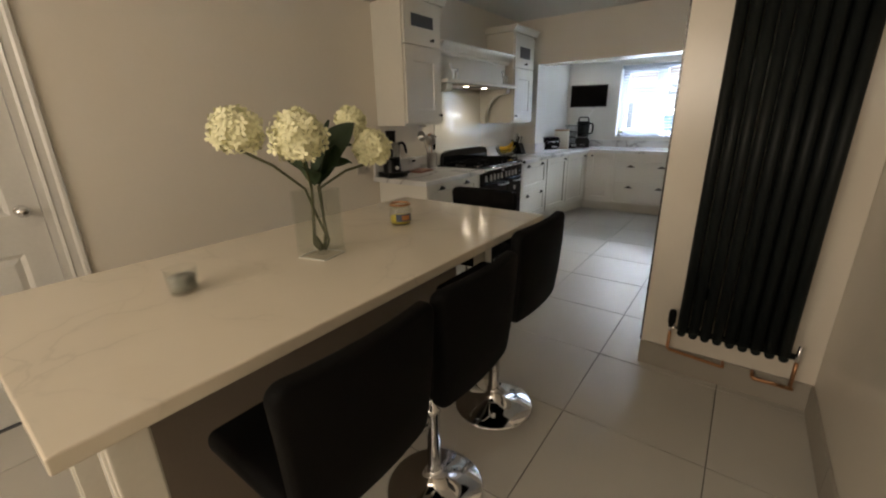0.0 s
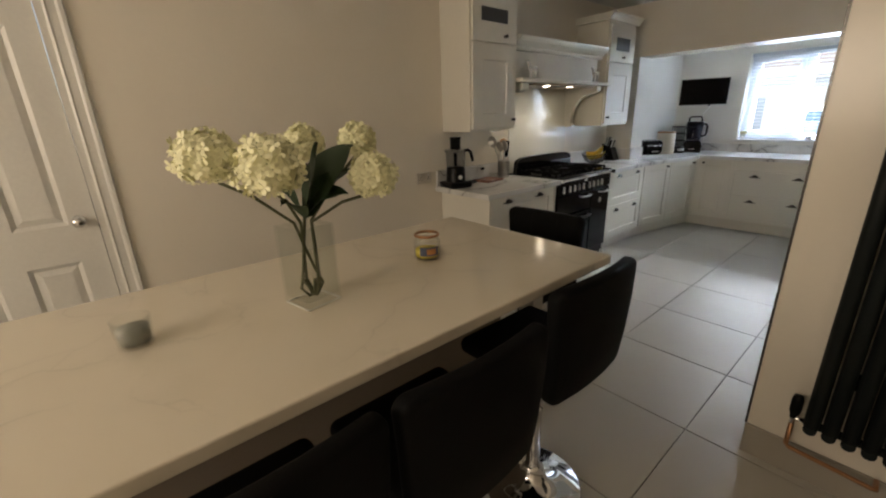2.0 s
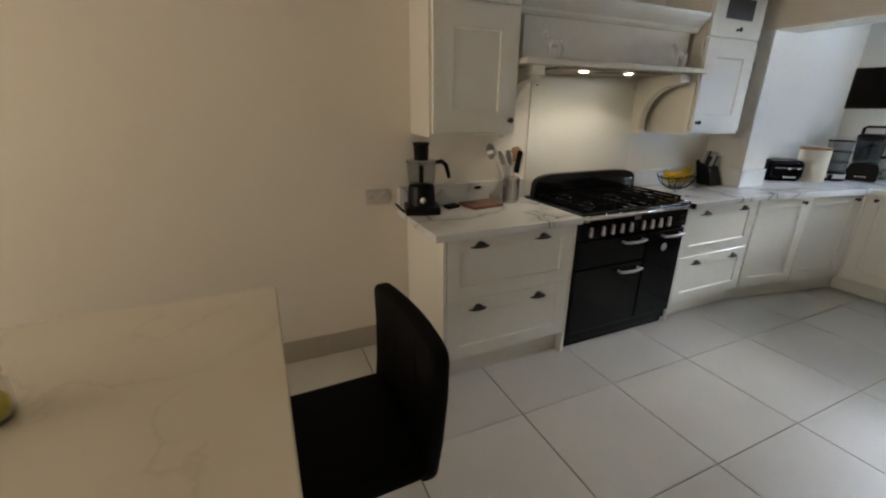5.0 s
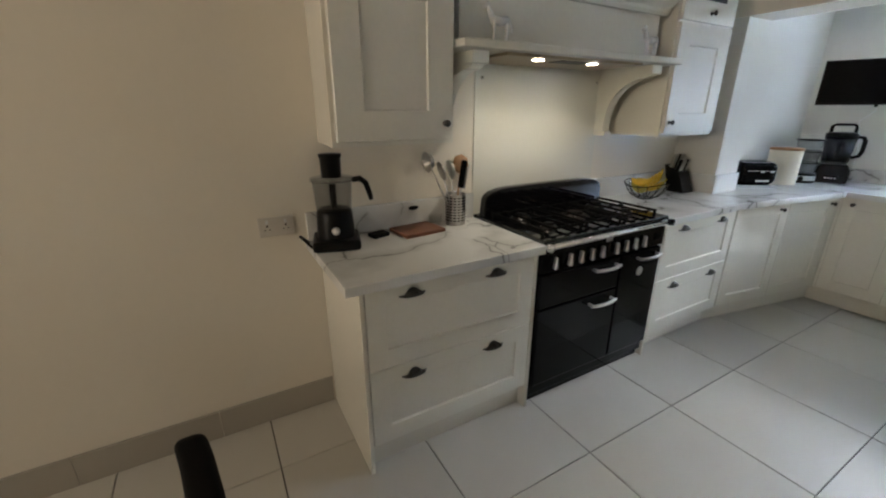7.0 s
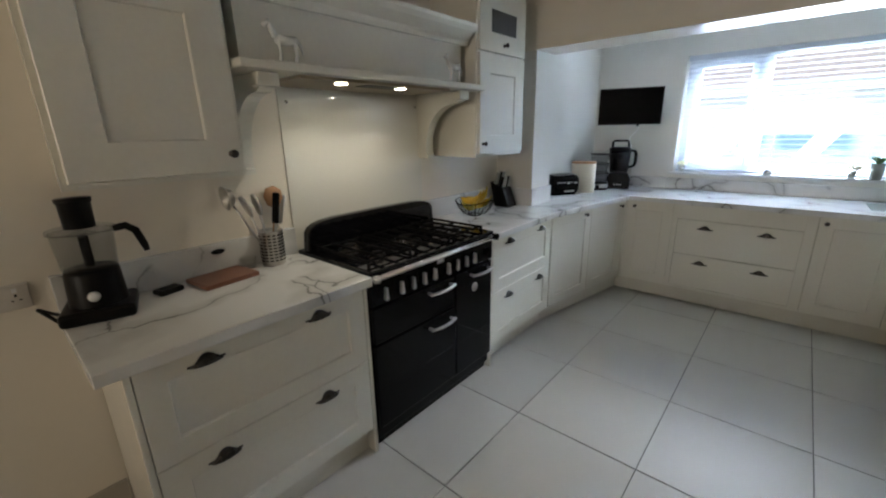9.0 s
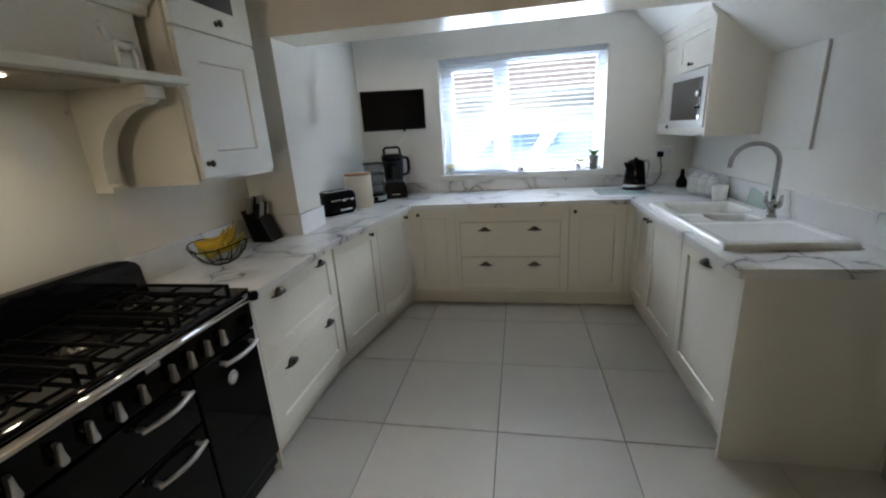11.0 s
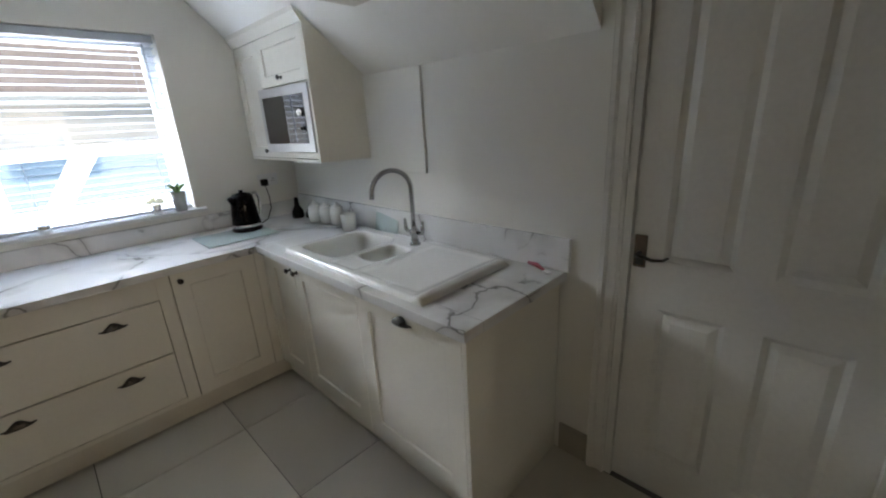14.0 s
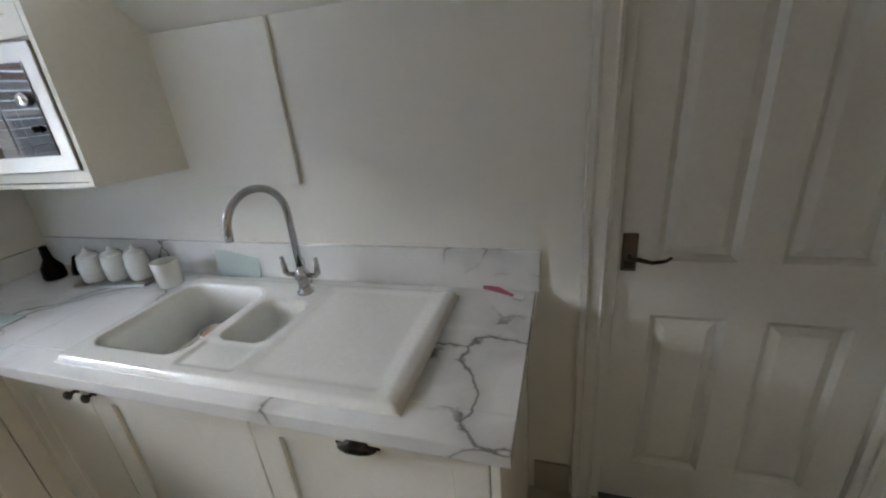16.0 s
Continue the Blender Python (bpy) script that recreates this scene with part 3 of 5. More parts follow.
part("side_panel", box(-0.016, -0.001, 0.0, 0.55, 0.0, 0.859, 0.0015, 1), CAB, uB)
# Angled double-door unit
ang = math.degrees(math.atan2(-0.185, 1.04))
MA = pose(-1.80, 5.212, 0, 0, 0, 90 + ang)
uC = door_unit(MA, ((0.012, 0.53), (0.53, 1.045)), (0.49 - 0.05, 0.57 + 0.42), "cream shaker two-door cabinet set at a slight angle", depth=0.28)
part("corner_post", box(1.046, 1.085, 0.0, 0.04, 0.136, 0.858, 0.001, 1), CAB, uC)
# Window run
uD = door_unit(pose(-1.61, 6.27, 0), ((0.015, 0.385),), (0.08,), "cream shaker corner cabinet with a single door", depth=0.6)
part("corner_post", box(-0.02, 0.0145, 0.0, 0.03, 0.136, 0.858, 0.001, 1), CAB, uD)
uE = thing("drawer_cabinet", pose(-1.225, 6.27, 0), "cream inset-framed cabinet with two wide drawers under window", "cabinet", "fitted base cabinets")
carcass(uE, 0.90, 0.6, 0.135, 0.859)
fe = bmesh.new()
bx(fe, 0.0, 0.036, 0.0, 0.02, 0.14, 0.858, 0.001, 1); bx(fe, 0.836, 0.895, 0.0, 0.02, 0.14, 0.858, 0.001, 1)
bx(fe, 0.0362, 0.8358, 0.0, 0.02, 0.745, 0.858, 0.001, 1); bx(fe, 0.0362, 0.8358, 0.0, 0.02, 0.14, 0.165, 0.001, 1)
part("face_frame", fe, CAB, uE)
for a, b in ((0.168, 0.442), (0.449, 0.737)):
    dr = part("drawer_front", box(0.0395, 0.8325, 0.001, 0.019, a, b, 0.002), CAB, uE)
    cup_handle(dr, 0.24, b - 0.055); cup_handle(dr, 0.635, b - 0.055)
uF = door_unit(pose(-0.325, 6.27, 0), ((0.0, 0.42),), (0.04,), "cream shaker single-door cabinet beside the sink corner", depth=0.6)
# Sink run
part("corner_post", box(0.4215, 0.49, 0.001, 0.03, 0.136, 0.858, 0.001, 1), CAB, uF)
uG = door_unit(pose(0.145, 6.27, 0, 0, 0, -90), ((0.04, 0.37), (0.37, 0.935)), (0.335, 0.405), "cream shaker two-door cabinet under the sink", depth=0.55, ztop=0.66)
for nm, m, x0, x1 in (("corner_post", pose(0.145, 6.27, 0, 0, 0, -90), -0.02, 0.039), ):
    part(nm, box(x0, x1, 0.0, 0.03, 0.136, 0.858, 0.001, 1), CAB, uG)
part("filler", box(0.937, 0.975, 0.001, 0.03, 0.136, 0.858), CAB, uG)
uH = door_unit(pose(0.145, 5.335, 0, 0, 0, -90), ((0.0, 0.60),), (), "cream shaker fronted dishwasher beside the end panel", depth=0.55, cups=(0.30,))
part("end_panel", box(0.602, 0.622, -0.002, 0.60, 0.0, 0.859, 0.0015, 1), CAB, uH)
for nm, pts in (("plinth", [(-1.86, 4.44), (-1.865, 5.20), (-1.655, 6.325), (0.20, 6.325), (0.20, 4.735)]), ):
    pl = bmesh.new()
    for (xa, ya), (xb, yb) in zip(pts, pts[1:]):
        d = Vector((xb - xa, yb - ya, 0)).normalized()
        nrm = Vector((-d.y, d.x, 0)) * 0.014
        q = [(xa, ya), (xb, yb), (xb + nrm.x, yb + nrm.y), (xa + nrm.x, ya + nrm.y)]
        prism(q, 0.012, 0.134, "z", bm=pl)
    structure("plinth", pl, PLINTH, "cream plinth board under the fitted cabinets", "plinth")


def wall_unit(m, w, z0, z_door, z1, depth, label, mesh_x, knob_x, k2x, taper=0.0):
    u = thing("wall_cabinet", m, label, "cabinet", "fitted wall cabinets")
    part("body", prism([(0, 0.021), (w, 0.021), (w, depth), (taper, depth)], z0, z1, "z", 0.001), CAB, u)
    part("frame", box(0, w, 0.012, 0.0208, z0 + 0.001, z1 - 0.001), CAB, u)
    dd = part("door", shaker(bmesh.new(), w - 0.03, z_door - z0 - 0.03, 0.108, 0.02, 0.015, z0 + 0.02, -0.008), CAB, u)
    kn = knob(dd, knob_x, z0 + 0.08)
    kn.location.y = -0.008
    flap = part("upper_door", box(0.015, w - 0.015, -0.008, 0.012, z_door + 0.003, z1 - 0.03, 0.0015, 1), CAB, u)
    kn = knob(flap, k2x, z_door + 0.05)
    kn.location.y = -0.008
    part("vent_panel", box(mesh_x[0], mesh_x[1], -0.0105, -0.0082, mesh_x[2], mesh_x[3], 0.0005, 1), MESHGREY, flap, "dark wire-look inset panel")
    cr = bmesh.new()
    prof = [(0.0, 0.0), (-0.010, 0.0), (-0.014, 0.014), (-0.032, 0.040), (-0.045, 0.050), (-0.045, 0.066), (0.0, 0.066)]
    prism([(v, z1 + h) for v, h in prof], -0.045, w + 0.045, "x", bm=cr)
    bx(cr, -0.044, 0.0, 0.0, depth, z1 + 0.002, z1 + 0.064)
    bx(cr, w, w + 0.044, 0.0, depth, z1 + 0.002, z1 + 0.064)
    part("cornice", cr, CAB, u)
    return u


wall_unit(pose(-2.0, 2.66, 0, 0, 0, 90), 0.505, 1.335, 1.955, 2.29, 0.36, "cream shaker wall cabinet over the food processor", (0.10, 0.38, 2.09, 2.18), 0.455, 0.35, 0.03)
wall_unit(pose(-2.0, 4.56, 0, 0, 0, 90), 0.53, 1.315, 1.92, 2.29, 0.36, "cream shaker wall cabinet over the knife block", (0.13, 0.40, 2.03, 2.15), 0.05, 0.27)

# ---- cooker hood mantel ----
hood = thing("cooker_hood", pose(-2.0, 3.168, 0, 0, 0, 90), "cream painted mantel hood with shelf and curved corbels", "cooker hood")
HW = 1.39
part("shelf", box(0.0, HW, -0.06, 0.36, 1.695, 1.725, 0.006), CAB, hood)
hb = bmesh.new()
bx(hb, 0.06, HW - 0.06, 0.075, 0.36, 1.725, 1.96)
part("front_board", hb, CAB, hood)
cr = bmesh.new()
prof = [(0.08, 0.0), (0.055, 0.0), (0.045, 0.015), (0.045, 0.03), (0.0, 0.065), (-0.015, 0.085), (-0.02, 0.10), (0.08, 0.10)]
prism([(v, 1.94 + h) for v, h in prof], 0.02, HW - 0.02, "x", bm=cr)
bx(cr, 0.02, HW - 0.02, 0.08, 0.36, 1.965, 2.039)
part("cornice", cr, CAB, hood)
hl = bmesh.new()
bx(hl, 0.25, HW - 0.25, 0.0, 0.34, 1.683, 1.6948, 0.002)
part("extractor_panel", hl, HOODWOOD, hood, "brushed brown extractor plate")
part("grille", box(0.60, 0.80, 0.03, 0.12, 1.680, 1.6828), MESHGREY, hood)
for x in (0.47, 0.82):
    lp = part("lamp_rim", lathe([(0.034, 0.0), (0.034, -0.004), (0.028, -0.005), (0.028, 0.0)], 20, (x, 0.05, 1.682)), CHROME, hood)
    part("lamp_lens", lathe([(0.0, -0.003), (0.027, -0.003), (0.027, 0.0), (0, 0)], 20, (x, 0.05, 1.681)), glow("hood_lamp_glow", (1.0, 0.86, 0.62), 26.0), hood, "lit round warm spotlight")


def corbel(x0, x1):
    clean = [(0.36, 1.694), (0.02, 1.694), (0.02, 1.640), (0.05, 1.628)]
    for i in range(11):
        a = radians(9 * i)
        clean.append((0.05 + 0.235 * math.sin(a), 1.628 - 0.25 * (1 - math.cos(a))))
    clean += [(0.285, 1.345), (0.27, 1.335), (0.27, 1.312), (0.36, 1.312)]
    b = prism(clean, x0, x1, "x")
    part("corbel", b, CAB, hood, "curved painted corbel")
    part("corbel_block", box(x0 - 0.012, x1 + 0.012, 0.0, 0.06, 1.645, 1.6935, 0.004), CAB, hood)


corbel(0.09, 0.15)
corbel(HW - 0.15, HW - 0.09)

# Splashbacks and upstands
structure("splashback", box(XL, XL + 0.007, 3.50, 4.43, 0.90, 1.69), SPLASH, "glossy cream glass splashback with steel screws", "splashback")
for y in (3.54, 4.39):
    structure("screw_cap", moved(lathe([(0, 0.005), (0.008, 0.004), (0.009, 0), (0, 0)], 12), pose(XL + 0.007, y, 1.62, 0, 90)), CHROME, "small steel splashback screw cap", "fixing")


def upstand(name, x0, x1, y0, y1, z1=1.03):
    structure(name, box(x0, x1, y0, y1, TOP, z1, 0.002, 1), WORKTOP, "white grey-veined upstand behind the worktop", "upstand")


upstand("upstand", XL, XL + 0.02, 2.60, 3.50)
upstand("upstand", XL, XL + 0.02, 4.43, 5.31)
upstand("upstand", XL + 0.021, XN + 0.018, YB - 0.02, YB, 1.03)
upstand("upstand", XN, XN + 0.018, YB + 0.0005, YB2, 1.03)
upstand("upstand", XE + 0.0, XE + 0.02, YB2 + 0.001, YN - 0.021, 1.0)
upstand("upstand", XE, XR, YN - 0.02, YN, 1.0)
upstand("upstand", XR - 0.02, XR, 4.67, YN - 0.021, 1.04)


def worktop(name, outline, label):
    b = prism(outline, 0.86, TOP, "z", 0.003)
    return solo(name, b, WORKTOP, label, "worktop", "marble worktops")


worktop("worktop", [(XL, 2.59), (-1.755, 2.59), (-1.755, 3.497), (XL, 3.497)], "short white marble-effect worktop with grey veins by cooker")
worktop("worktop", [(XL, 4.435), (-1.750, 4.435), (-1.757, 5.17), (-1.578, 6.243), (XE, 6.243), (XE, YB2), (XN, YB2), (XN, YB), (XL, YB)], "white marble-effect worktop between cooker and corner")
worktop("worktop", [(XE, 6.2445), (0.097, 6.2445), (0.7495, 6.2445), (XR, YN), (XE, YN)], "white marble-effect worktop running under the window")
SX0, SX1 = 0.20, 0.625
wb = bmesh.new()
bx(wb, 0.105, SX0, 4.685, 6.243, 0.86, TOP, 0.003); bx(wb, SX1, XR, 4.685, 6.243, 0.86, TOP)
bx(wb, SX0, SX1, 4.685, 5.37, 0.8601, TOP - 0.0001); bx(wb, SX0, SX1, 5.965, 6.243, 0.8601, TOP - 0.0001)
solo("worktop", wb, WORKTOP, "white marble-effect worktop cut out round the ceramic sink", "worktop", "marble worktops")

# ---- range cooker ----
ck = thing("range_cooker", pose(-1.80, 3.505, 0, 0, 0, 90), "black enamel range cooker with gas hob and chrome rail", "cooker")
CW = 0.922
part("body", box(0.006, CW - 0.006, 0.01, 0.55, 0.05, 0.895, 0.004), BLACK, ck)
part("kick_plate", box(0.012, CW - 0.012, 0.03, 0.05, 0.004, 0.11, 0.002), BLACK, ck)
part("hob_top", box(0.0, CW, -0.02, 0.55, 0.89, 0.912, 0.006), HOBBLACK, ck, "gloss black hob top")
bs = [(0.004, 0.912)]
for i in range(13):
    a = radians(180 - 15 * i)
    bs.append((CW / 2 + (CW / 2 - 0.008) * (abs(math.cos(a)) ** 0.35) * (1 if math.cos(a) > 0 else -1), 0.95 + 0.115 * math.sin(a) ** 0.5 if 0 < i < 12 else 0.95))
bs.append((CW - 0.004, 0.912))
part("backguard", prism(bs, 0.45, 0.50, "y", 0.006), HOBBLACK, ck, "arched gloss black rear guard", smooth=False)
fd = part("control_panel", box(0.004, CW - 0.004, -0.012, 0.012, 0.745, 0.872, 0.005), BLACK, ck)
for i, x in enumerate((0.075, 0.17, 0.245, 0.32, 0.395, 0.50, 0.575, 0.65, 0.725, 0.80)[:9]):
    part("knob_ring", moved(lathe([(0, 0.008), (0.017, 0.007), (0.019, 0.0), (0, 0)], 16), pose(x, -0.012, 0.81, 90)), BLACK, fd)
    kb = prism([(x - 0.005, 0.826), (x + 0.005, 0.826), (x + 0.0065, 0.80), (x + 0.011, 0.775), (x + 0.008, 0.766), (x - 0.008, 0.766), (x - 0.011, 0.775), (x - 0.0065, 0.80)], -0.040, -0.020, "y", 0.003)
    part("control_knob", kb, STEEL, fd, "bright steel control knob")
part("badge", box(0.43, 0.48, -0.0155, -0.0125, 0.835, 0.858, 0.001, 1), STEEL, fd)
part("clock", box(0.83, 0.89, -0.0155, -0.0125, 0.785, 0.82, 0.001, 1), SCREEN, fd)
rl = part("front_rail", tube([(0.01, -0.045, 0.885), (CW - 0.01, -0.045, 0.885)], 0.013, 12), CHROME, ck, "round chrome front rail")
for x in (0.004, CW - 0.03):
    part("rail_end", lathe([(0, 0.0), (0.018, 0.002), (0.022, 0.02), (0.018, 0.034), (0, 0.036)], 14, (x + 0.013, -0.045, 0.866)), CHROME if x < 0.1 else BLACK, rl)


def oven_door(x0, x1, z0, z1, hz, badge=False):
    d = part("oven_door", box(x0, x1, -0.012, 0.012, z0, z1, 0.006), BLACK, ck)
    xb = x1 - 0.03
    xa = max(xb - 0.19, x0 + 0.10)
    h = tube([(xa + (xb - xa) * k / 8, -0.040 - 0.016 * math.sin(math.pi * k / 8), hz) for k in range(9)], [0.007, 0.008, 0.009, 0.0095, 0.0095, 0.0095, 0.009, 0.008, 0.007], 10)
    for q in (xa + 0.012, xb - 0.012):
        tube([(q, -0.010, hz), (q, -0.044, hz)], 0.008, 8, bm=h)
    part("handle", h, STEEL, d, "steel bar handle")
    if badge:
        part("badge", moved(lathe([(0, 0.004), (0.020, 0.004), (0.026, 0.002), (0.027, 0), (0, 0)], 20), pose((x0 + x1) / 2, -0.012, 0.615, 90)), STEEL, d)
        part("badge_ring", moved(lathe([(0.015, 0.005), (0.018, 0.006), (0.021, 0.005)], 20), pose((x0 + x1) / 2, -0.012, 0.615, 90)), CHROME, d)
    return d


oven_door(0.008, 0.570, 0.560, 0.735, 0.700)
oven_door(0.008, 0.570, 0.120, 0.552, 0.505)
oven_door(0.578, CW - 0.008, 0.120, 0.735, 0.700, True)
for i, x in enumerate((0.17, 0.46, 0.75)):
    ps = part("pan_support", box(x - 0.13, x + 0.13, 0.236, 0.244, 0.928, 0.938, 0.002, 1), MATTBLACK, ck, "black cast iron pan support")
    for yy in (0.06, 0.42):
        part("bar", bx(bmesh.new(), x - 0.13, x + 0.13, yy - 0.004, yy + 0.004, 0.928, 0.938, 0.002, 1), MATTBLACK, ps)
    for xx in (-0.125, -0.045, 0.045, 0.125):
        part("bar", box(x + xx - 0.004, x + xx + 0.004, 0.03, 0.44, 0.929, 0.943, 0.002, 1), MATTBLACK, ps)
    for xx in (-0.125, 0.125):
        for yy in (0.04, 0.43):
            part("foot", box(x + xx - 0.006, x + xx + 0.006, yy - 0.006, yy + 0.006, 0.911, 0.93), MATTBLACK, ps)
for x, y, r in ((0.17, 0.13, 0.035), (0.17, 0.34, 0.045), (0.46, 0.235, 0.06), (0.75, 0.13, 0.035), (0.75, 0.34, 0.045)):
    bn = part("burner", lathe([(0, 0.022), (r * 0.75, 0.022), (r * 0.8, 0.015), (r, 0.014), (r * 1.05, 0.006), (r * 1.25, 0.004), (r * 1.3, 0), (0, 0)], 20, (x, y, 0.912)), PEWTER, ck, "burner with dark metal ring")
    part("burner_cap", lathe([(0, 0.006), (r * 0.7, 0.005), (r * 0.78, 0), (0, 0)], 20, (x, y, 0.934)), MATTBLACK, bn)

# ---- sink ----
sk = thing("sink", pose(0.15, 4.92, TOP), "white ceramic one and a half bowl sink with drainer", "sink")
SD, SL = 0.52, 1.06       # x across, y along
BOWLS = ((0.07, 0.455, 0.68, 1.015, 0.18, 0.05), (0.16, 0.385, 0.465, 0.63, 0.10, 0.035))


def step(a, b, v):
    k = min(1.0, max(0.0, (v - a) / (b - a)))
    return k * k * (3 - 2 * k)


def rect_gap(x, y, x0, x1, y0, y1, r):
    """Distance outside a rounded rectangle; negative inside."""
    qx, qy = abs(x - (x0 + x1) / 2) - (x1 - x0) / 2 + r, abs(y - (y0 + y1) / 2) - (y1 - y0) / 2 + r
    return math.hypot(max(qx, 0), max(qy, 0)) + min(max(qx, qy), 0) - r


def sink_height(x, y):
    z = 0.022 - 0.018 * step(-0.008, 0.0, rect_gap(x, y, 0, SD, 0, SL, 0.02))
    z -= 0.005 * step(0.0, -0.03, rect_gap(x, y, 0.03, SD - 0.02, 0.055, 0.44, 0.03))
    z += 0.006 * step(0.03, 0.0, abs(y - 0.035)) * step(0.0, -0.01, rect_gap(x, y, 0, SD, 0, SL, 0.02))
    z -= 0.006 * step(0.0, -0.02, rect_gap(x, y, 0.03, 0.16, 0.46, 0.66, 0.02))
    for x0, x1, y0, y1, dep, rad in BOWLS:
        d = rect_gap(x, y, x0, x1, y0, y1, rad)
        z -= (dep + 0.02) * (0.9 * step(0.004, -0.022, d) + 0.1 * step(-0.02, -0.07, d))
    return z


sb = bmesh.new()
nx, ny = 88, 178
grid = [[sb.verts.new((SD * i / nx, SL * j / ny, sink_height(SD * i / nx, SL * j / ny))) for i in range(nx + 1)] for j in range(ny + 1)]
for j in range(ny):
    for i in range(nx):
        sb.faces.new((grid[j][i], grid[j][i + 1], grid[j + 1][i + 1], grid[j + 1][i])).smooth = True
edge = [grid[0][i] for i in range(nx)] + [grid[j][nx] for j in range(ny)] + [grid[ny][i] for i in range(nx, 0, -1)] + [grid[j][0] for j in range(ny, 0, -1)]
low = [sb.verts.new((v.co.x, v.co.y, 0.0002)) for v in edge]
for k in range(len(edge)):
    m = (k + 1) % len(edge)
    sb.faces.new((edge[k], low[k], low[m], edge[m]))
part("basin", sb, CERAMIC, sk, "glossy white ceramic bowls and drainer")
for x0, x1, y0, y1, dep, rad in BOWLS:
    part("drain", lathe([(0, 0.002), (0.028, 0.004), (0.036, 0.004), (0.038, 0.0), (0, 0)], 20, ((x0 + x1) / 2, (y0 + y1) / 2, sink_height((x0 + x1) / 2, (y0 + y1) / 2) + 0.0005)), CHROME, sk)
tp = thing("mixer_tap", pose(0.595, 5.44, TOP + 0.022), "chrome swan-neck mixer tap with two lever handles", "tap")
part("body", lathe([(0.0, 0.0), (0.028, 0.0), (0.028, 0.008), (0.020, 0.014), (0.018, 0.05), (0.026, 0.056), (0.026, 0.075), (0.016, 0.085), (0.012, 0.10), (0, 0.10)], 20), TAPCHROME, tp)
part("spout", tube([(0, 0, 0.08), (0, 0, 0.285)] + [(-0.103 + 0.103 * math.cos(radians(a)), 0.02 * (1 - math.cos(radians(a))), 0.285 + 0.100 * math.sin(radians(a))) for a in range(10, 181, 10)] + [(-0.208, 0.04, 0.265)], 0.0115, 12), TAPCHROME, tp)
for s in (-1, 1):
    part("lever", tube([(0, 0.02 * s, 0.065), (0, 0.055 * s, 0.067), (0, 0.062 * s, 0.075), (0, 0.066 * s, 0.13)], [0.009, 0.009, 0.011, 0.007], 10), TAPCHROME, tp)

# ---- microwave cabinet ----
mc = thing("microwave_cabinet", pose(0.46, YN, 0, 0, 0, -90), "cream wall cabinet cut to the slope with built-in microwave", "cabinet")
MWL = YN - 6.02
sd = [(0.0, 1.33), (0.289, 1.33), (0.289, 1.79), (0.0, 2.075)]
side = prism(sd, MWL - 0.02, MWL, "x")
for v in side.verts:
    v.co.x += 0.09 * max(0.0, v.co.y) / 0.289
part("side_panel", side, CAB, mc, "cream end panel cut to the slope")
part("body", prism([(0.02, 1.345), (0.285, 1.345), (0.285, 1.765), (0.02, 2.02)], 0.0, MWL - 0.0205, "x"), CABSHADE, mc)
part("base_board", box(0.0, MWL - 0.0205, 0.0, 0.285, 1.33, 1.3445), CAB, mc)
part("door", shaker(bmesh.new(), 0.35, 0.68, 0.07, 0.02, 0.0, 1.348), CAB, mc)
knob(mc, 0.30, 1.39)
part("upper_door", shaker(bmesh.new(), MWL - 0.375, 0.27, 0.06, 0.02, 0.353, 1.76), CAB, mc)
knob(mc, 0.62, 1.80)
part("cornice", prism([(0.02, 2.03), (-0.005, 2.03), (-0.035, 2.075), (-0.04, 2.10), (0.02, 2.10)], 0.0, MWL, "x"), CAB, mc)
mw = part("microwave", box(0.356, MWL - 0.025, -0.010, 0.019, 1.385, 1.75, 0.003), STEEL, mc, "stainless steel built-in microwave")
part("microwave_door", box(0.40, MWL - 0.075, -0.0135, -0.0102, 1.435, 1.70, 0.001, 1), MIRRORGLASS, mw, "dark glass microwave door")
for mz, mr in ((1.60, 0.020), (1.515, 0.010)):
    part("control_dial", moved(lathe([(0, 0.016), (mr * 0.8, 0.016), (mr, 0.010), (mr, 0.0), (0, 0)], 20), pose(MWL - 0.115, -0.0136, mz, 90)), CHROME if mr > 0.015 else PLASTIC, mw, "round control dial")
part("trim", box(0.354, MWL - 0.0205, 0.0, 0.012, 1.349, 1.383), CAB, mc)
mw.matrix_basis = pose(0.63, -0.012, 0, 0, 0, 3) @ pose(-0.63, 0, 0)
structure("access_hatch", box(XR - 0.015, XR, 5.475, 6.015, 1.262, 1.772, 0.002, 1), WALL_EXT, "shallow boxed-out panel painted with the wall", "panel")

# ---- island table ----
tb = thing("breakfast_bar", pose(-0.905, 0.965, -0.004), "long breakfast bar with pale stone top and panelled base", "table")
tt = part("tabletop", box(-0.445, 0.457, -0.91, 0.903, 0.908, 0.943, 0.005, 3), TABLETOP, tb, "pale polished stone top with rounded edge")
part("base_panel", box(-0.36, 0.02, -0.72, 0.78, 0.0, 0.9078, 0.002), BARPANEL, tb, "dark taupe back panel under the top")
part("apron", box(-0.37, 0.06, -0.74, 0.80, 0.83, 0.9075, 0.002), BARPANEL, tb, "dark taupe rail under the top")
for x, y in ((0.30, -0.80), (-0.37, -0.80), (0.14, 0.80), (-0.20, 0.80)):
    lg = bmesh.new()
    bx(lg, x, x + 0.07, y - 0.035, y + 0.035, 0.0, 0.9078, 0.004)
    bx(lg, x + 0.015, x + 0.055, y - 0.040, y + 0.040, 0.10, 0.84, 0.004)
    part("leg", lg, CAB, tb)


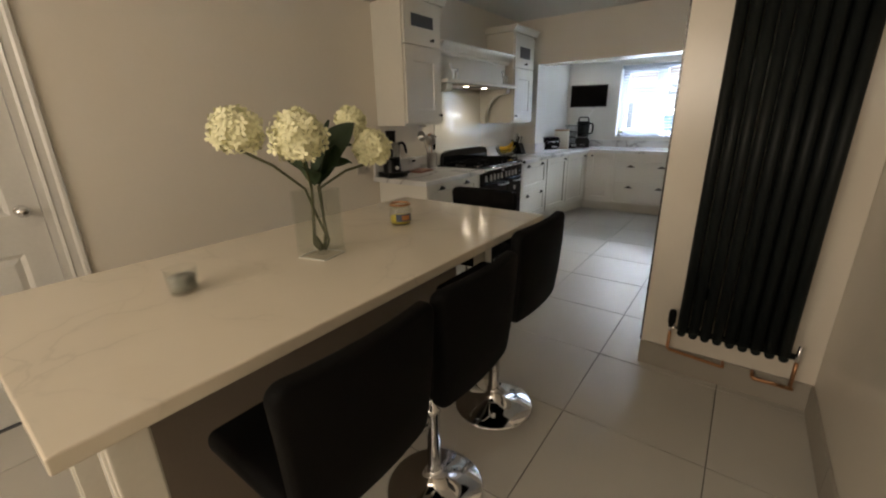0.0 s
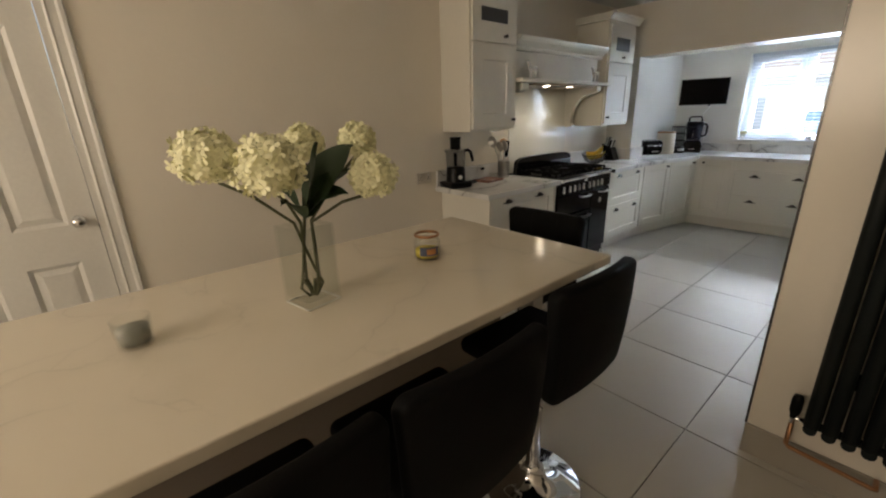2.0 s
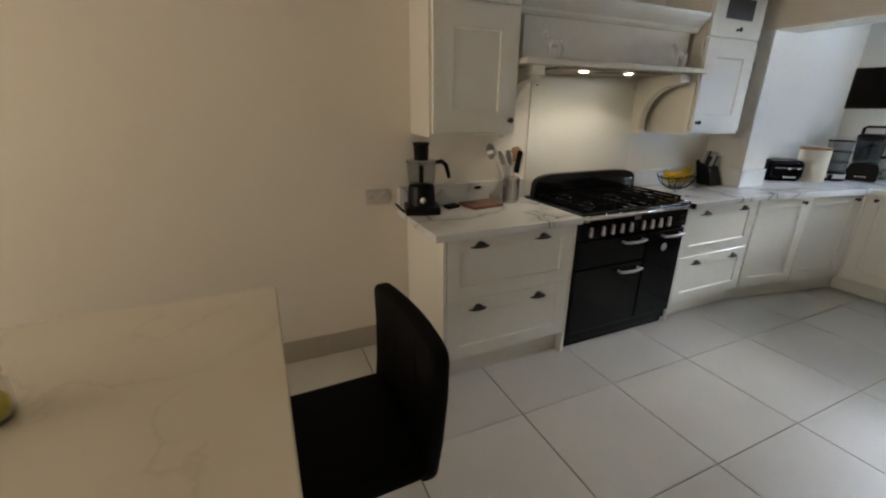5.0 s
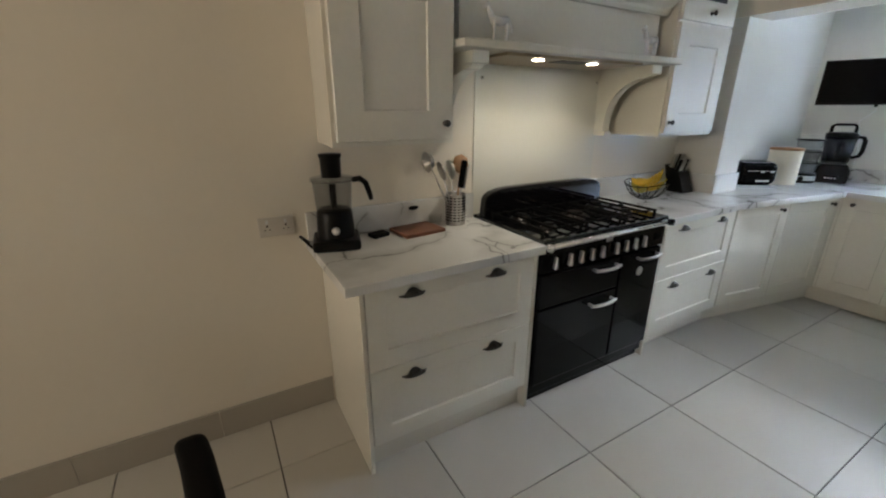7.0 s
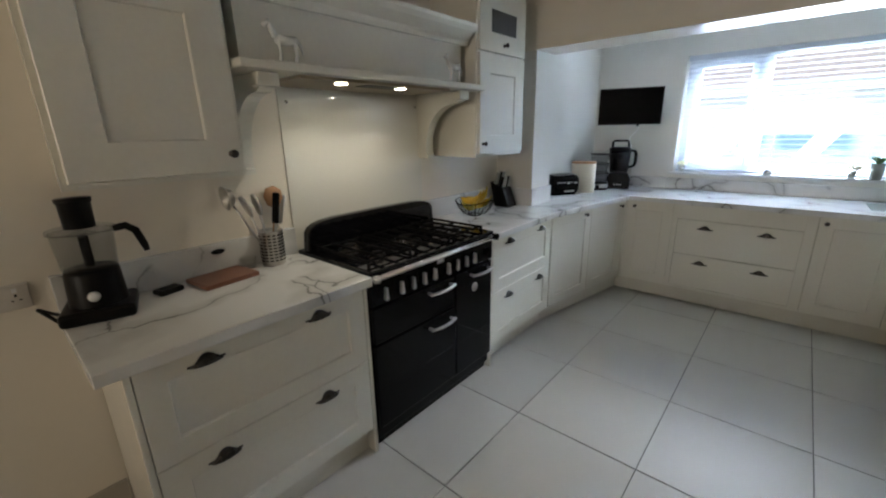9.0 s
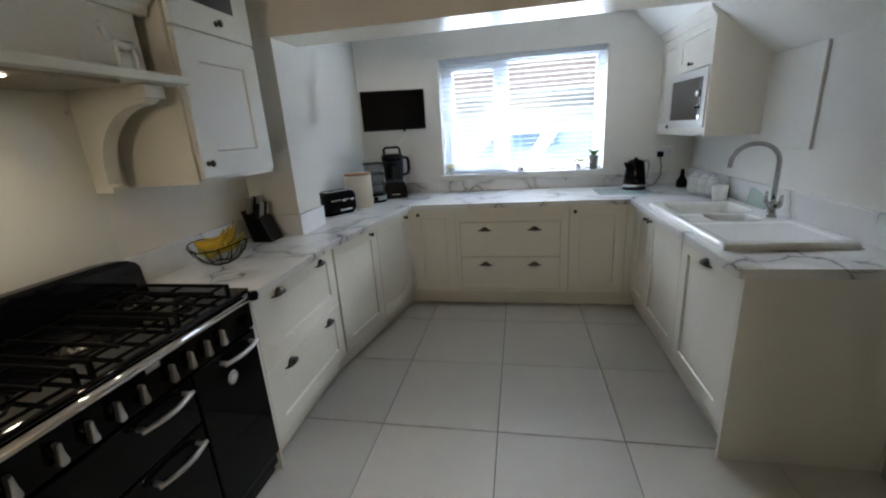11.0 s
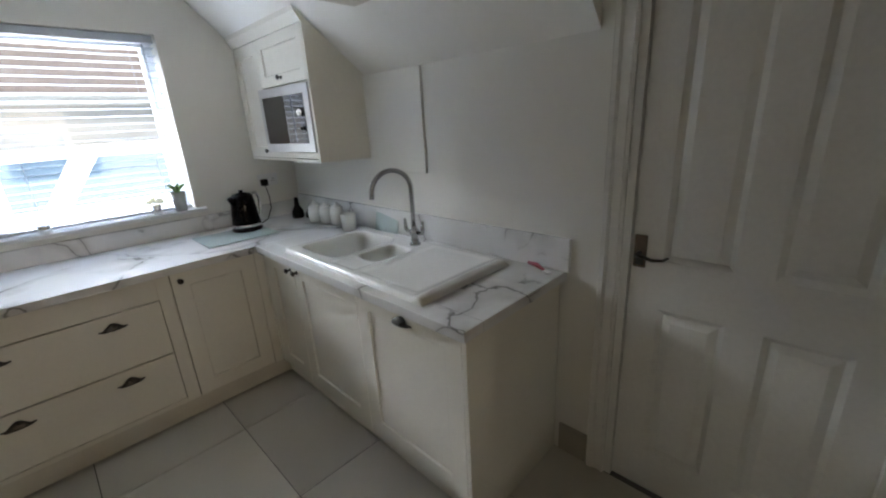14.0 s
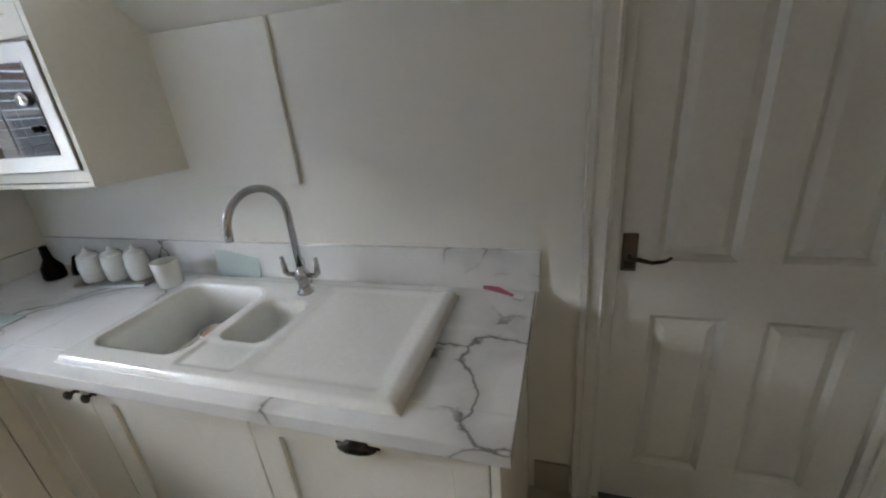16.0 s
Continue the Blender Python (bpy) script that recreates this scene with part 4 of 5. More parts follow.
def bar_stool(m, label, rise=0.0):
    s = thing("bar_stool", m, label, "bar stool", "stools round the breakfast bar")
    part("base", lathe([(0, 0.10), (0.028, 0.10), (0.034, 0.085), (0.040, 0.060), (0.060, 0.042), (0.12, 0.022), (0.185, 0.008), (0.193, 0.003), (0.19, 0.0), (0, 0)], 40), CHROME, s, "domed round chrome base")
    part("column", lathe([(0.027, 0.04), (0.027, 0.36), (0.030, 0.36), (0.030, 0.38), (0.018, 0.385), (0.018, 0.60)], 18), CHROME, s)
    part("footrest", tube([(-0.12, -0.05, 0.30), (-0.13, -0.20, 0.30), (-0.10, -0.235, 0.30), (0.10, -0.235, 0.30), (0.13, -0.20, 0.30), (0.12, -0.05, 0.30), (0.0, 0.0, 0.30)], 0.010, 10), CHROME, s)
    part("gas_lever", tube([(0.02, 0.0, 0.59), (0.14, 0.02, 0.585), (0.17, 0.02, 0.58)], 0.005, 8), MATTBLACK, s)
    seat = bmesh.new()
    bx(seat, -0.205, 0.205, -0.20, 0.18, 0.605, 0.665, 0.026, 4)
    part("seat", seat, LEATHER, s, "padded black leather seat", smooth=True)
    out = []
    w2, hh, rr = 0.222, 0.385, 0.034
    for cx, cz, a0 in ((w2 - rr, hh - rr, 0), (-w2 + rr, hh - rr, 90), (-w2 + rr + 0.02, rr, 180), (w2 - rr - 0.02, rr, 270)):
        for i in range(6):
            a = radians(a0 + 18 * i)
            out.append((cx + rr * math.cos(a), cz + rr * math.sin(a)))
    bk = prism(out, -0.023, 0.023, "y")
    caps = [f for f in bk.faces if len(f.verts) > 8]
    rim = [e for f in caps for e in f.edges]
    bmesh.ops.bevel(bk, geom=rim, offset=0.014, segments=3, affect="EDGES", profile=0.5)
    bmesh.ops.bisect_plane(bk, geom=bk.verts[:] + bk.edges[:] + bk.faces[:], plane_co=(0, 0, hh * 0.33), plane_no=(0, 0, 1))
    bmesh.ops.bisect_plane(bk, geom=bk.verts[:] + bk.edges[:] + bk.faces[:], plane_co=(0, 0, hh * 0.66), plane_no=(0, 0, 1))
    for q in (-0.15, -0.075, 0.0, 0.075, 0.15):
        bmesh.ops.bisect_plane(bk, geom=bk.verts[:] + bk.edges[:] + bk.faces[:], plane_co=(q, 0, 0), plane_no=(1, 0, 0))

    def bend(co):
        k = co.z / hh
        return Vector((co.x, co.y + 0.19 + 0.06 * k - 0.035 * k * k - 0.45 * co.x ** 2, co.z + 0.585))
    for v in bk.verts:
        v.co = bend(v.co)
    for q in (-0.075, 0.075):
        sm = tube([bend(Vector((q, -0.0225, hh * (0.08 + 0.84 * i / 8)))) for i in range(9)], 0.0025, 5)
        part("seam", sm, MATTBLACK, s)
    part("backrest", bk, LEATHER, s, "low padded black leather backrest", smooth=True)
    return s


st0 = bar_stool(pose(-0.515, 1.525, 0.03, 0, 0, -90), "black leather bar stool on a round chrome base")
for x, y, r in ((-0.48, 0.995, -90), (-0.48, 0.53, -90), (-0.960, 1.975, 2)):
    bar_stool(pose(x, y, 0.004 if r == 2 else 0.0, 0, 0, r), "black leather bar stool on a round chrome base")

# ---- radiator ----
rd = thing("column_radiator", pose(0.183, 2.30, -0.02), "tall dark grey column radiator on the pier", "radiator")
nsec = 9
pitch = 0.415 / (nsec - 1)
cols = None
for i in range(nsec):
    if cols is None:
        c = bmesh.new()
        for dy in (-0.03, 0.03):
            tube([(0, dy, 0.335), (0, dy, 2.06)], 0.0235, 12, bm=c)
        tube([(0, -0.05, 0.325), (0, 0.05, 0.325)], 0.02, 10, bm=c)
        tube([(0, -0.05, 2.07), (0, 0.05, 2.07)], 0.02, 10, bm=c)
        cols = part("column_section", c, RADIATOR, rd)
        q = cols
    else:
        q = new("column_section", cols.data)
        q.parent = rd
    q.matrix_basis = pose(i * pitch, 0, 0)
part("manifold", tube([(-0.02, 0, 0.325), (0.46, 0, 0.325)], 0.015, 12), RADIATOR, rd)
part("manifold", tube([(-0.02, 0, 2.07), (0.46, 0, 2.07)], 0.015, 12), RADIATOR, rd)
for s, x in ((-1, -0.055), (1, 0.47)):
    v = part("valve", tube([(x - 0.035 * s, 0, 0.325), (x, 0, 0.325), (x, 0, 0.30)], 0.010, 10), CHROME, rd)
    part("valve_head", lathe([(0, 0.10), (0.014, 0.098), (0.018, 0.08), (0.018, 0.03), (0.012, 0.01), (0.012, 0.0), (0, 0)] if s < 0 else [(0, 0.06), (0.008, 0.058), (0.011, 0.01), (0.012, 0)], 14, (x, 0, 0.325)), PLASTIC if s < 0 else CHROME, v)
part("pipe", tube([(-0.055, 0, 0.31), (-0.055, 0, 0.20), (-0.045, 0, 0.188), (0.19, 0, 0.17), (0.20, 0.0, 0.170), (0.20, 0.055, 0.170)], 0.0085, 10), COPPER, rd, "bent copper pipe")
part("pipe", tube([(0.47, 0, 0.31), (0.47, 0, 0.17), (0.485, 0, 0.155), (0.33, 0, 0.155), (0.325, 0.0, 0.165), (0.325, 0.055, 0.165)], 0.0085, 10), COPPER, rd, "bent copper pipe")
for x, z in ((0.08, 1.9), (0.36, 1.9), (0.08, 0.5), (0.36, 0.5)):
    part("bracket", box(x - 0.012, x + 0.012, 0.035, 0.076, z, z + 0.05, 0.002), RADIATOR, rd)

# ---- television ----
tvp = Vector((-1.69, 6.37, 1.648))
tva = math.degrees(math.atan2(0.169, 0.477))
tv = thing("television", pose(tvp.x, tvp.y, tvp.z, 0, 0, tva), "small black flat television on a swivelling wall arm", "television")
part("screen_case", box(-0.253, 0.253, 0.0, 0.035, -0.152, 0.152, 0.004), PLASTIC, tv)
part("screen", box(-0.243, 0.243, -0.002, -0.0003, -0.138, 0.144, 0.0005, 1), SCREEN, tv)
part("wall_arm", tube([(0, 0.035, 0), (0.0, 0.10, 0), (0.10, 0.30, 0), (0.02, 0.55, 0)], 0.014, 8), MATTBLACK, tv)
part("cable", tube([(0.08, 0.02, -0.15), (0.085, 0.03, -0.19), (0.03, 0.20, -0.27), (0.08, 0.45, -0.40), (0.10, 0.50, -0.62)], 0.0035, 6), WHITEPLASTIC, tv)
part("sensor", box(0.065, 0.085, 0.0, 0.02, -0.166, -0.152, 0.002, 1), PLASTIC, tv)


# ---- worktop things ----
def food_processor():
    t = thing("food_processor", pose(-2.225, 2.70, TOP, 0, 0, 75), "black food processor with clear bowl and tall feed tube", "food processor")
    part("motor_base", box(-0.10, 0.10, -0.105, 0.09, 0.0, 0.045, 0.014, 3), PLASTIC, t)
    part("motor_housing", lathe([(0, 0.165), (0.070, 0.165), (0.075, 0.15), (0.080, 0.05), (0.085, 0.03), (0, 0.03)], 28), PLASTIC, t)
    part("dial", moved(lathe([(0, 0.012), (0.014, 0.011), (0.018, 0.0), (0, 0)], 18), pose(0, -0.081, 0.085, 90)), CERAMIC, t, "white control dial")
    part("bowl", lathe([(0.066, 0.16), (0.075, 0.17), (0.082, 0.28), (0.085, 0.29), (0.082, 0.29), (0.079, 0.28), (0.072, 0.172), (0, 0.168)], 28), TIERPLASTIC, t, "clear plastic bowl")
    part("blade", tube([(0, 0, 0.17), (0, 0, 0.27)], 0.014, 10), PLASTIC, t)
    part("lid", lathe([(0, 0.305), (0.06, 0.305), (0.088, 0.298), (0.09, 0.286), (0.086, 0.286), (0, 0.292)], 28), TIERPLASTIC, t)
    part("feed_tube", lathe([(0.041, 0.30), (0.043, 0.378), (0.047, 0.384), (0.047, 0.395), (0, 0.397)], 24), PLASTIC, t)
    part("handle", tube([(0.082, 0, 0.285), (0.115, 0, 0.29), (0.14, 0, 0.27), (0.155, 0, 0.22), (0.16, 0, 0.195)], [0.012, 0.013, 0.013, 0.012, 0.009], 10), PLASTIC, t)
    part("attachment", tube([(-0.12, 0.03, 0.012), (-0.15, -0.02, 0.055), (-0.10, -0.06, 0.012)], 0.006, 8), PLASTIC, t)
    return t


food_processor()
ph = thing("phone", pose(-2.25, 2.905, TOP, 0, 0, 105), "small black handset lying on the worktop", "phone")
part("body", box(-0.045, 0.045, -0.03, 0.03, 0.0, 0.022, 0.008, 3), PLASTIC, ph)
part("screen", box(-0.03, 0.03, -0.018, 0.018, 0.0222, 0.0235, 0.0005, 1), SCREEN, ph)
bd = solo("chopping_board", moved(box(-0.11, 0.11, -0.085, 0.085, 0.0, 0.018, 0.004), pose(-2.235, 3.10, TOP + 0.0005, 0, 0, 97)), WOOD, "red-brown wooden chopping board lying on the worktop", "chopping board")
cr = thing("utensil_holder", pose(-2.27, 3.34, TOP), "perforated steel crock holding kitchen utensils", "utensil holder")
part("crock", lathe([(0, 0.0), (0.05, 0.0), (0.052, 0.004), (0.052, 0.155), (0.054, 0.158), (0.050, 0.160), (0.048, 0.155), (0.048, 0.006), (0, 0.006)], 28), STEEL, cr)
sl = bmesh.new()
for k in range(13):
    for j in range(9):
        a = radians(-150 + 23 * k)
        m = pose(0.0522 * math.cos(a), 0.0522 * math.sin(a), 0.025 + 0.0145 * j, 0, 0, math.degrees(a))
        moved_b = bmesh.new()
        bx(moved_b, -0.0004, 0.0006, -0.007, 0.007, -0.0028, 0.0028)
        moved(moved_b, m)
        me = bpy.data.meshes.new("slot_tmp")
        moved_b.to_mesh(me)
        moved_b.free()
        sl.from_mesh(me)
        bpy.data.meshes.remove(me)
part("perforation", sl, MATTBLACK, cr, "rows of dark slots")


def utensil(name, lean, rz, mat, head, label):
    u = thing(name, pose(-2.27, 3.34, TOP + 0.008) @ pose(0, 0, 0, lean[0], lean[1], rz), label, "utensil", "utensils in the holder")
    L = {"ladle": 0.335, "spoon": 0.255, "spatula": 0.26, "grip": 0.20}[head]
    part("shaft", tube([(0, 0, 0.0), (0, 0, L)], 0.0045, 8), STEEL if mat is not LIGHTWOOD else LIGHTWOOD, u)
    if head == "ladle":
        part("head", moved(lathe([(0.0, -0.036), (0.032, -0.026), (0.048, 0.0), (0.050, 0.002), (0.046, 0.002), (0.030, -0.022), (0, -0.032)], 20), pose(0, -0.01, L + 0.03, 70)), mat, u)
    elif head == "spoon":
        part("head", moved(lathe([(0, 0.0), (0.026, 0.012), (0.042, 0.050), (0.034, 0.088), (0, 0.105)], 16, scale=(1, 0.25)), pose(0, 0, L - 0.005)), mat, u)
    elif head == "spatula":
        part("head", box(-0.03, 0.03, -0.0015, 0.0015, L - 0.005, L + 0.085, 0.001, 1), mat, u)
    else:
        part("head", box(-0.017, 0.017, -0.010, 0.010, L - 0.02, L + 0.12, 0.007, 2), mat, u)
    return u


utensil("ladle", (27, 3), 0, STEEL, "ladle", "steel ladle leaning in the holder")
utensil("slotted_spoon", (21, 9), 0, STEEL, "spoon", "broad steel serving spoon leaning in the holder")
utensil("serving_spoon", (14, 14), 0, STEEL, "spoon", "steel spoon leaning in the holder")
utensil("turner", (-9, 2), 10, MATTBLACK, "grip", "black handled turner standing in the holder")
utensil("wooden_spoon", (-15, 8), 70, LIGHTWOOD, "spoon", "wooden spoon standing in the holder")
utensil("fork", (-20, 12), 60, STEEL, "grip", "steel fork leaning out of the holder")

solo("black_clip", moved(lathe([(0, 0.012), (0.012, 0.011), (0.016, 0.004), (0.014, 0), (0, 0)], 14, scale=(1.8, 0.7)), pose(XL + 0.021, 3.13, 0.995, 0, 0, 90) @ pose(0, 0, 0, 90)), PLASTIC, "small black oval clip on the upstand", "clip")
solo("glass_dish", lathe([(0, 0), (0.03, 0), (0.036, 0.05), (0.033, 0.05), (0.028, 0.004), (0, 0.004)], 20, (-2.30, 3.235, TOP + 0.0005)), GLASS, "small clear glass dish beside utensil holder", "dish")

# fruit bowl
fb = thing("fruit_bowl", pose(-2.18, 4.78, TOP), "dark smoked wire-ribbed fruit bowl filled with bananas", "fruit bowl")
for k in range(14):
    a = 2 * math.pi * k / 14
    pts = [(r * math.cos(a), r * math.sin(a), z) for r, z in ((0.045, 0.004), (0.08, 0.018), (0.115, 0.055), (0.135, 0.10))]
    part("wire", tube(pts, 0.002, 5), MATTBLACK, fb)
part("shell", lathe([(0, 0.003), (0.045, 0.003), (0.08, 0.0165), (0.115, 0.0535), (0.1335, 0.10)], 28), TIERPLASTIC, fb, "dark see-through shell")
part("rim", tube([(0.135 * math.cos(radians(a)), 0.135 * math.sin(radians(a)), 0.10 + 0.012 * math.cos(radians(2 * a))) for a in range(0, 361, 15)], 0.003, 6, cap=False), MATTBLACK, fb)
part("base_ring", tube([(0.047 * math.cos(radians(a)), 0.047 * math.sin(radians(a)), 0.004) for a in range(0, 361, 20)], 0.003, 6, cap=False), MATTBLACK, fb)
for k in range(9):
    rnd = random.Random(40 + k)
    pts, rad = [], []
    for i in range(11):
        a = radians(-55 + 11 * i)
        pts.append((0.085 * math.sin(a), 0.0, -0.085 * math.cos(a) + 0.085))
        rad.append(0.0225 * (0.25, 0.62, 0.88, 1, 1, 1, 1, 0.95, 0.8, 0.45, 0.3)[i])
    pts.append((pts[-1][0] + 0.012, 0, pts[-1][2] + 0.02))
    rad.append(0.005)
    row = k // 5
    q = (k - 2) * 0.036 if row == 0 else (k - 6.5) * 0.034
    m = pose(-2.18 + (0.01 if row else 0.0), 4.78 + q, TOP + (0.066 if row == 0 else 0.108), rnd.uniform(-14, 14) - q * 250, rnd.uniform(-32, 12), rnd.uniform(-20, 20) + (0 if row == 0 else 35))
    solo("banana", moved(tube(pts, rad, 8), m), YELLOW if k % 4 else GREENBANANA, "ripe yellow banana lying in the wire bowl" if k % 4 else "banana with green tinge lying in the bowl", "banana", "bananas in the bowl")

kb = thing("knife_block", pose(-2.20, 5.215, TOP, 0, 0, 90) @ Matrix.Scale(1.15, 4), "black knife block holding steel handled knives", "knife block")
part("block", prism([(-0.055, 0.0), (0.055, 0.0), (0.095, 0.165), (-0.005, 0.125)], -0.055, 0.055, "x", 0.004), PLASTIC, kb)
for i in range(5):
    for j in range(2):
        x, yy = -0.042 + 0.021 * i, 0.015 + 0.045 * j
        part("knife_handle", moved(box(-0.007, 0.007, -0.009, 0.009, -0.01, 0.07 + 0.012 * j, 0.004), pose(x, yy, 0.132 + 0.018 * j, 14)), STEEL if (i + j) % 3 else PLASTIC, kb, "steel and black knife handle")

# sockets
def socket(m, label, white=False):
    s = thing("wall_socket", m, label, "socket")
    part("plate", box(-0.073, 0.073, -0.008, 0.0, -0.043, 0.043, 0.003), WHITEPLASTIC if white else SOCKETPLATE, s)
    for dx in (-0.038, 0.038):
        h = bmesh.new()
        bx(h, dx - 0.003, dx + 0.003, -0.0086, -0.0082, 0.000, 0.009); bx(h, dx - 0.013, dx - 0.006, -0.0086, -0.0082, -0.014, -0.010); bx(h, dx + 0.006, dx + 0.013, -0.0086, -0.0082, -0.014, -0.010)
        part("pin_holes", h, MATTBLACK, s)
        part("switch", box(dx - 0.006, dx + 0.006, -0.011, -0.0081, 0.014, 0.030, 0.001, 1), WHITEPLASTIC, s)
    return s


socket(pose(XL, 2.475, 0.985, 0, 0, 90), "brushed steel double socket on the cream wall")
socket(pose(0.53, YN, 1.175), "white double socket with a black plug", True)
socket(pose(XE, 5.75, 1.17, 0, 0, 90), "white double socket above the toaster", True)

tpg = thing("plug_and_cord", pose(XE + 0.0085, 5.80, 1.178, 0, 0, 180), "black plug and flex of the toaster in its socket", "plug")
part("plug", box(-0.035, -0.003, -0.024, 0.024, -0.024, 0.024, 0.006), PLASTIC, tpg)
part("cord", tube([(-0.025, 0, -0.02), (-0.035, 0.0, -0.10), (-0.045, -0.02, -0.20), (-0.07, -0.04, -0.262), (-0.10, -0.06, -0.272)], 0.0035, 6), PLASTIC, tpg)

# toaster
to = thing("toaster", pose(-2.05, 5.885, TOP, 0, 0, 58), "black toaster with chrome trim and dial", "toaster")
part("body", box(-0.135, 0.135, -0.088, 0.088, 0.022, 0.19, 0.045, 6), BLACK, to, smooth=True)
part("base_trim", box(-0.135, 0.135, -0.09, 0.09, 0.0, 0.024, 0.006), CHROME, to)
part("top_trim", box(-0.105, 0.105, -0.06, 0.06, 0.1885, 0.194, 0.002), CHROME, to)
for y in (-0.03, 0.03):
    part("slot", box(-0.09, 0.09, y - 0.012, y + 0.012, 0.1942, 0.1952), MATTBLACK, to)
part("front_badge", box(-0.03, 0.07, -0.0905, -0.0875, 0.05, 0.062, 0.001, 1), CHROME, to)
part("mid_band", box(-0.10, 0.10, -0.0900, -0.0876, 0.128, 0.133, 0.001, 1), CHROME, to)
for x in (0.0, 0.07):
    part("lever", box(x - 0.015, x + 0.015, -0.105, -0.085, 0.12, 0.135, 0.004), CHROME, to)
rl = thing("storage_canister", pose(-2.00, 6.225, TOP, 0, 0, 20) @ Matrix.Scale(1.06, 4), "tall cream oval canister with a wooden lid", "canister")
part("body", lathe([(0, 0), (0.098, 0), (0.1, 0.004), (0.1, 0.25), (0, 0.25)], 36, scale=(1.0, 0.62)), CREAMTIN, rl)
part("lid", lathe([(0, 0.268), (0.095, 0.268), (0.103, 0.262), (0.103, 0.2505), (0, 0.2505)], 36, scale=(1.0, 0.64)), LIGHTWOOD, rl, "light wooden lid")
stm = thing("food_steamer", pose(-1.955, 6.49, TOP) @ Matrix.Diagonal((1.05, 1.05, 1.06, 1)), "three-tier clear food steamer on a steel base", "food steamer")
part("base", lathe([(0, 0), (0.085, 0), (0.088, 0.01), (0.085, 0.07), (0, 0.07)], 28), PLASTIC, stm)
part("base_band", lathe([(0.0875, 0.02), (0.0885, 0.022), (0.0875, 0.052), (0.0865, 0.054)], 28), STEEL, stm)
part("dial", moved(lathe([(0, 0.012), (0.016, 0.011), (0.018, 0), (0, 0)], 14), pose(0.03, -0.084, 0.035, 90)), PLASTIC, stm)
for k in range(3):
    z = 0.072 + 0.083 * k
    part("tier", lathe([(0.074, z), (0.082, z + 0.075), (0.085, z + 0.078), (0.081, z + 0.078), (0.071, z + 0.004), (0, z + 0.003)], 28), TIERPLASTIC, stm, "clear plastic steaming tier")
    part("tier_rim", lathe([(0.083, z + 0.074), (0.088, z + 0.076), (0.088, z + 0.082), (0.083, z + 0.082)], 28), PLASTIC, stm)
part("lid", lathe([(0.086, 0.322), (0.07, 0.345), (0, 0.352)], 28), GLASS, stm)
bl = thing("blender", pose(-1.84, 6.70, TOP, 0, 0, 20) @ Matrix.Diagonal((1.2, 1.2, 1.0, 1)), "tall black blender with smoked jug and handle", "blender")
part("motor_base", prism([(-0.085, 0.0), (0.085, 0.0), (0.088, 0.05), (0.086, 0.10), (0.076, 0.13), (0.07, 0.15), (-0.07, 0.15), (-0.076, 0.13), (-0.086, 0.10), (-0.088, 0.05)], -0.08, 0.08, "y", 0.016), PLASTIC, bl)
part("control_panel", box(-0.035, 0.035, -0.084, -0.0805, 0.03, 0.06, 0.001, 1), SCREEN, bl)
for k in range(4):
    part("button", box(-0.03 + 0.016 * k, -0.02 + 0.016 * k, -0.0865, -0.0842, 0.036, 0.046, 0.001, 1), STEEL, bl)
part("jug", lathe([(0.066, 0.152), (0.072, 0.17), (0.083, 0.36), (0.079, 0.36), (0.068, 0.172), (0, 0.16)], 24), SMOKE, bl, "smoked clear jug")
part("blade_post", tube([(0, 0, 0.18), (0, 0, 0.33)], 0.012, 10), PLASTIC, bl)
part("lid", lathe([(0, 0.395), (0.06, 0.395), (0.083, 0.385), (0.085, 0.361), (0, 0.361)], 24), PLASTIC, bl)
part("lid_handle", tube([(-0.06, 0, 0.39), (-0.06, 0, 0.44), (-0.045, 0, 0.452), (0.045, 0, 0.452), (0.06, 0, 0.44), (0.06, 0, 0.39)], 0.010, 8), PLASTIC, bl)
part("jug_handle", tube([(0.078, 0, 0.36), (0.108, 0, 0.355), (0.118, 0, 0.33), (0.118, 0, 0.25), (0.108, 0, 0.215), (0.072, 0, 0.20)], 0.013, 10), PLASTIC, bl)

# kettle corner
kt = thing("kettle", pose(0.235, 6.68, TOP + 0.006, 0, 0, 20) @ Matrix.Scale(1.1, 4), "black electric kettle with chrome handle", "kettle")
part("power_base", lathe([(0, 0), (0.082, 0), (0.085, 0.012), (0.07, 0.02), (0, 0.02)], 28), PLASTIC, kt)
part("body", lathe([(0, 0.021), (0.078, 0.021), (0.080, 0.03), (0.066, 0.16), (0.058, 0.20), (0.05, 0.21), (0, 0.21)], 28), BLACK, kt)
part("chrome_band", lathe([(0.080, 0.024), (0.0815, 0.03), (0.080, 0.038)], 28), CHROME, kt)
part("lid", lathe([(0, 0.235), (0.012, 0.234), (0.012, 0.222), (0.048, 0.213), (0.052, 0.205)], 24), BLACK, kt)
part("spout", tube([(-0.058, 0, 0.165), (-0.085, 0, 0.20)], [0.02, 0.012], 10), BLACK, kt)
part("handle", tube([(0.055, 0, 0.20), (0.10, 0, 0.205), (0.118, 0, 0.17), (0.108, 0, 0.07), (0.075, 0, 0.05)], 0.010, 10), CHROME, kt)
pg = thing("plug_and_cord", pose(0.492, YN - 0.0085, 1.16, 0, 0, 90), "black plug and flex of the kettle in its socket", "plug")
part("plug", box(-0.035, -0.003, -0.024, 0.024, -0.024, 0.024, 0.006), PLASTIC, pg)
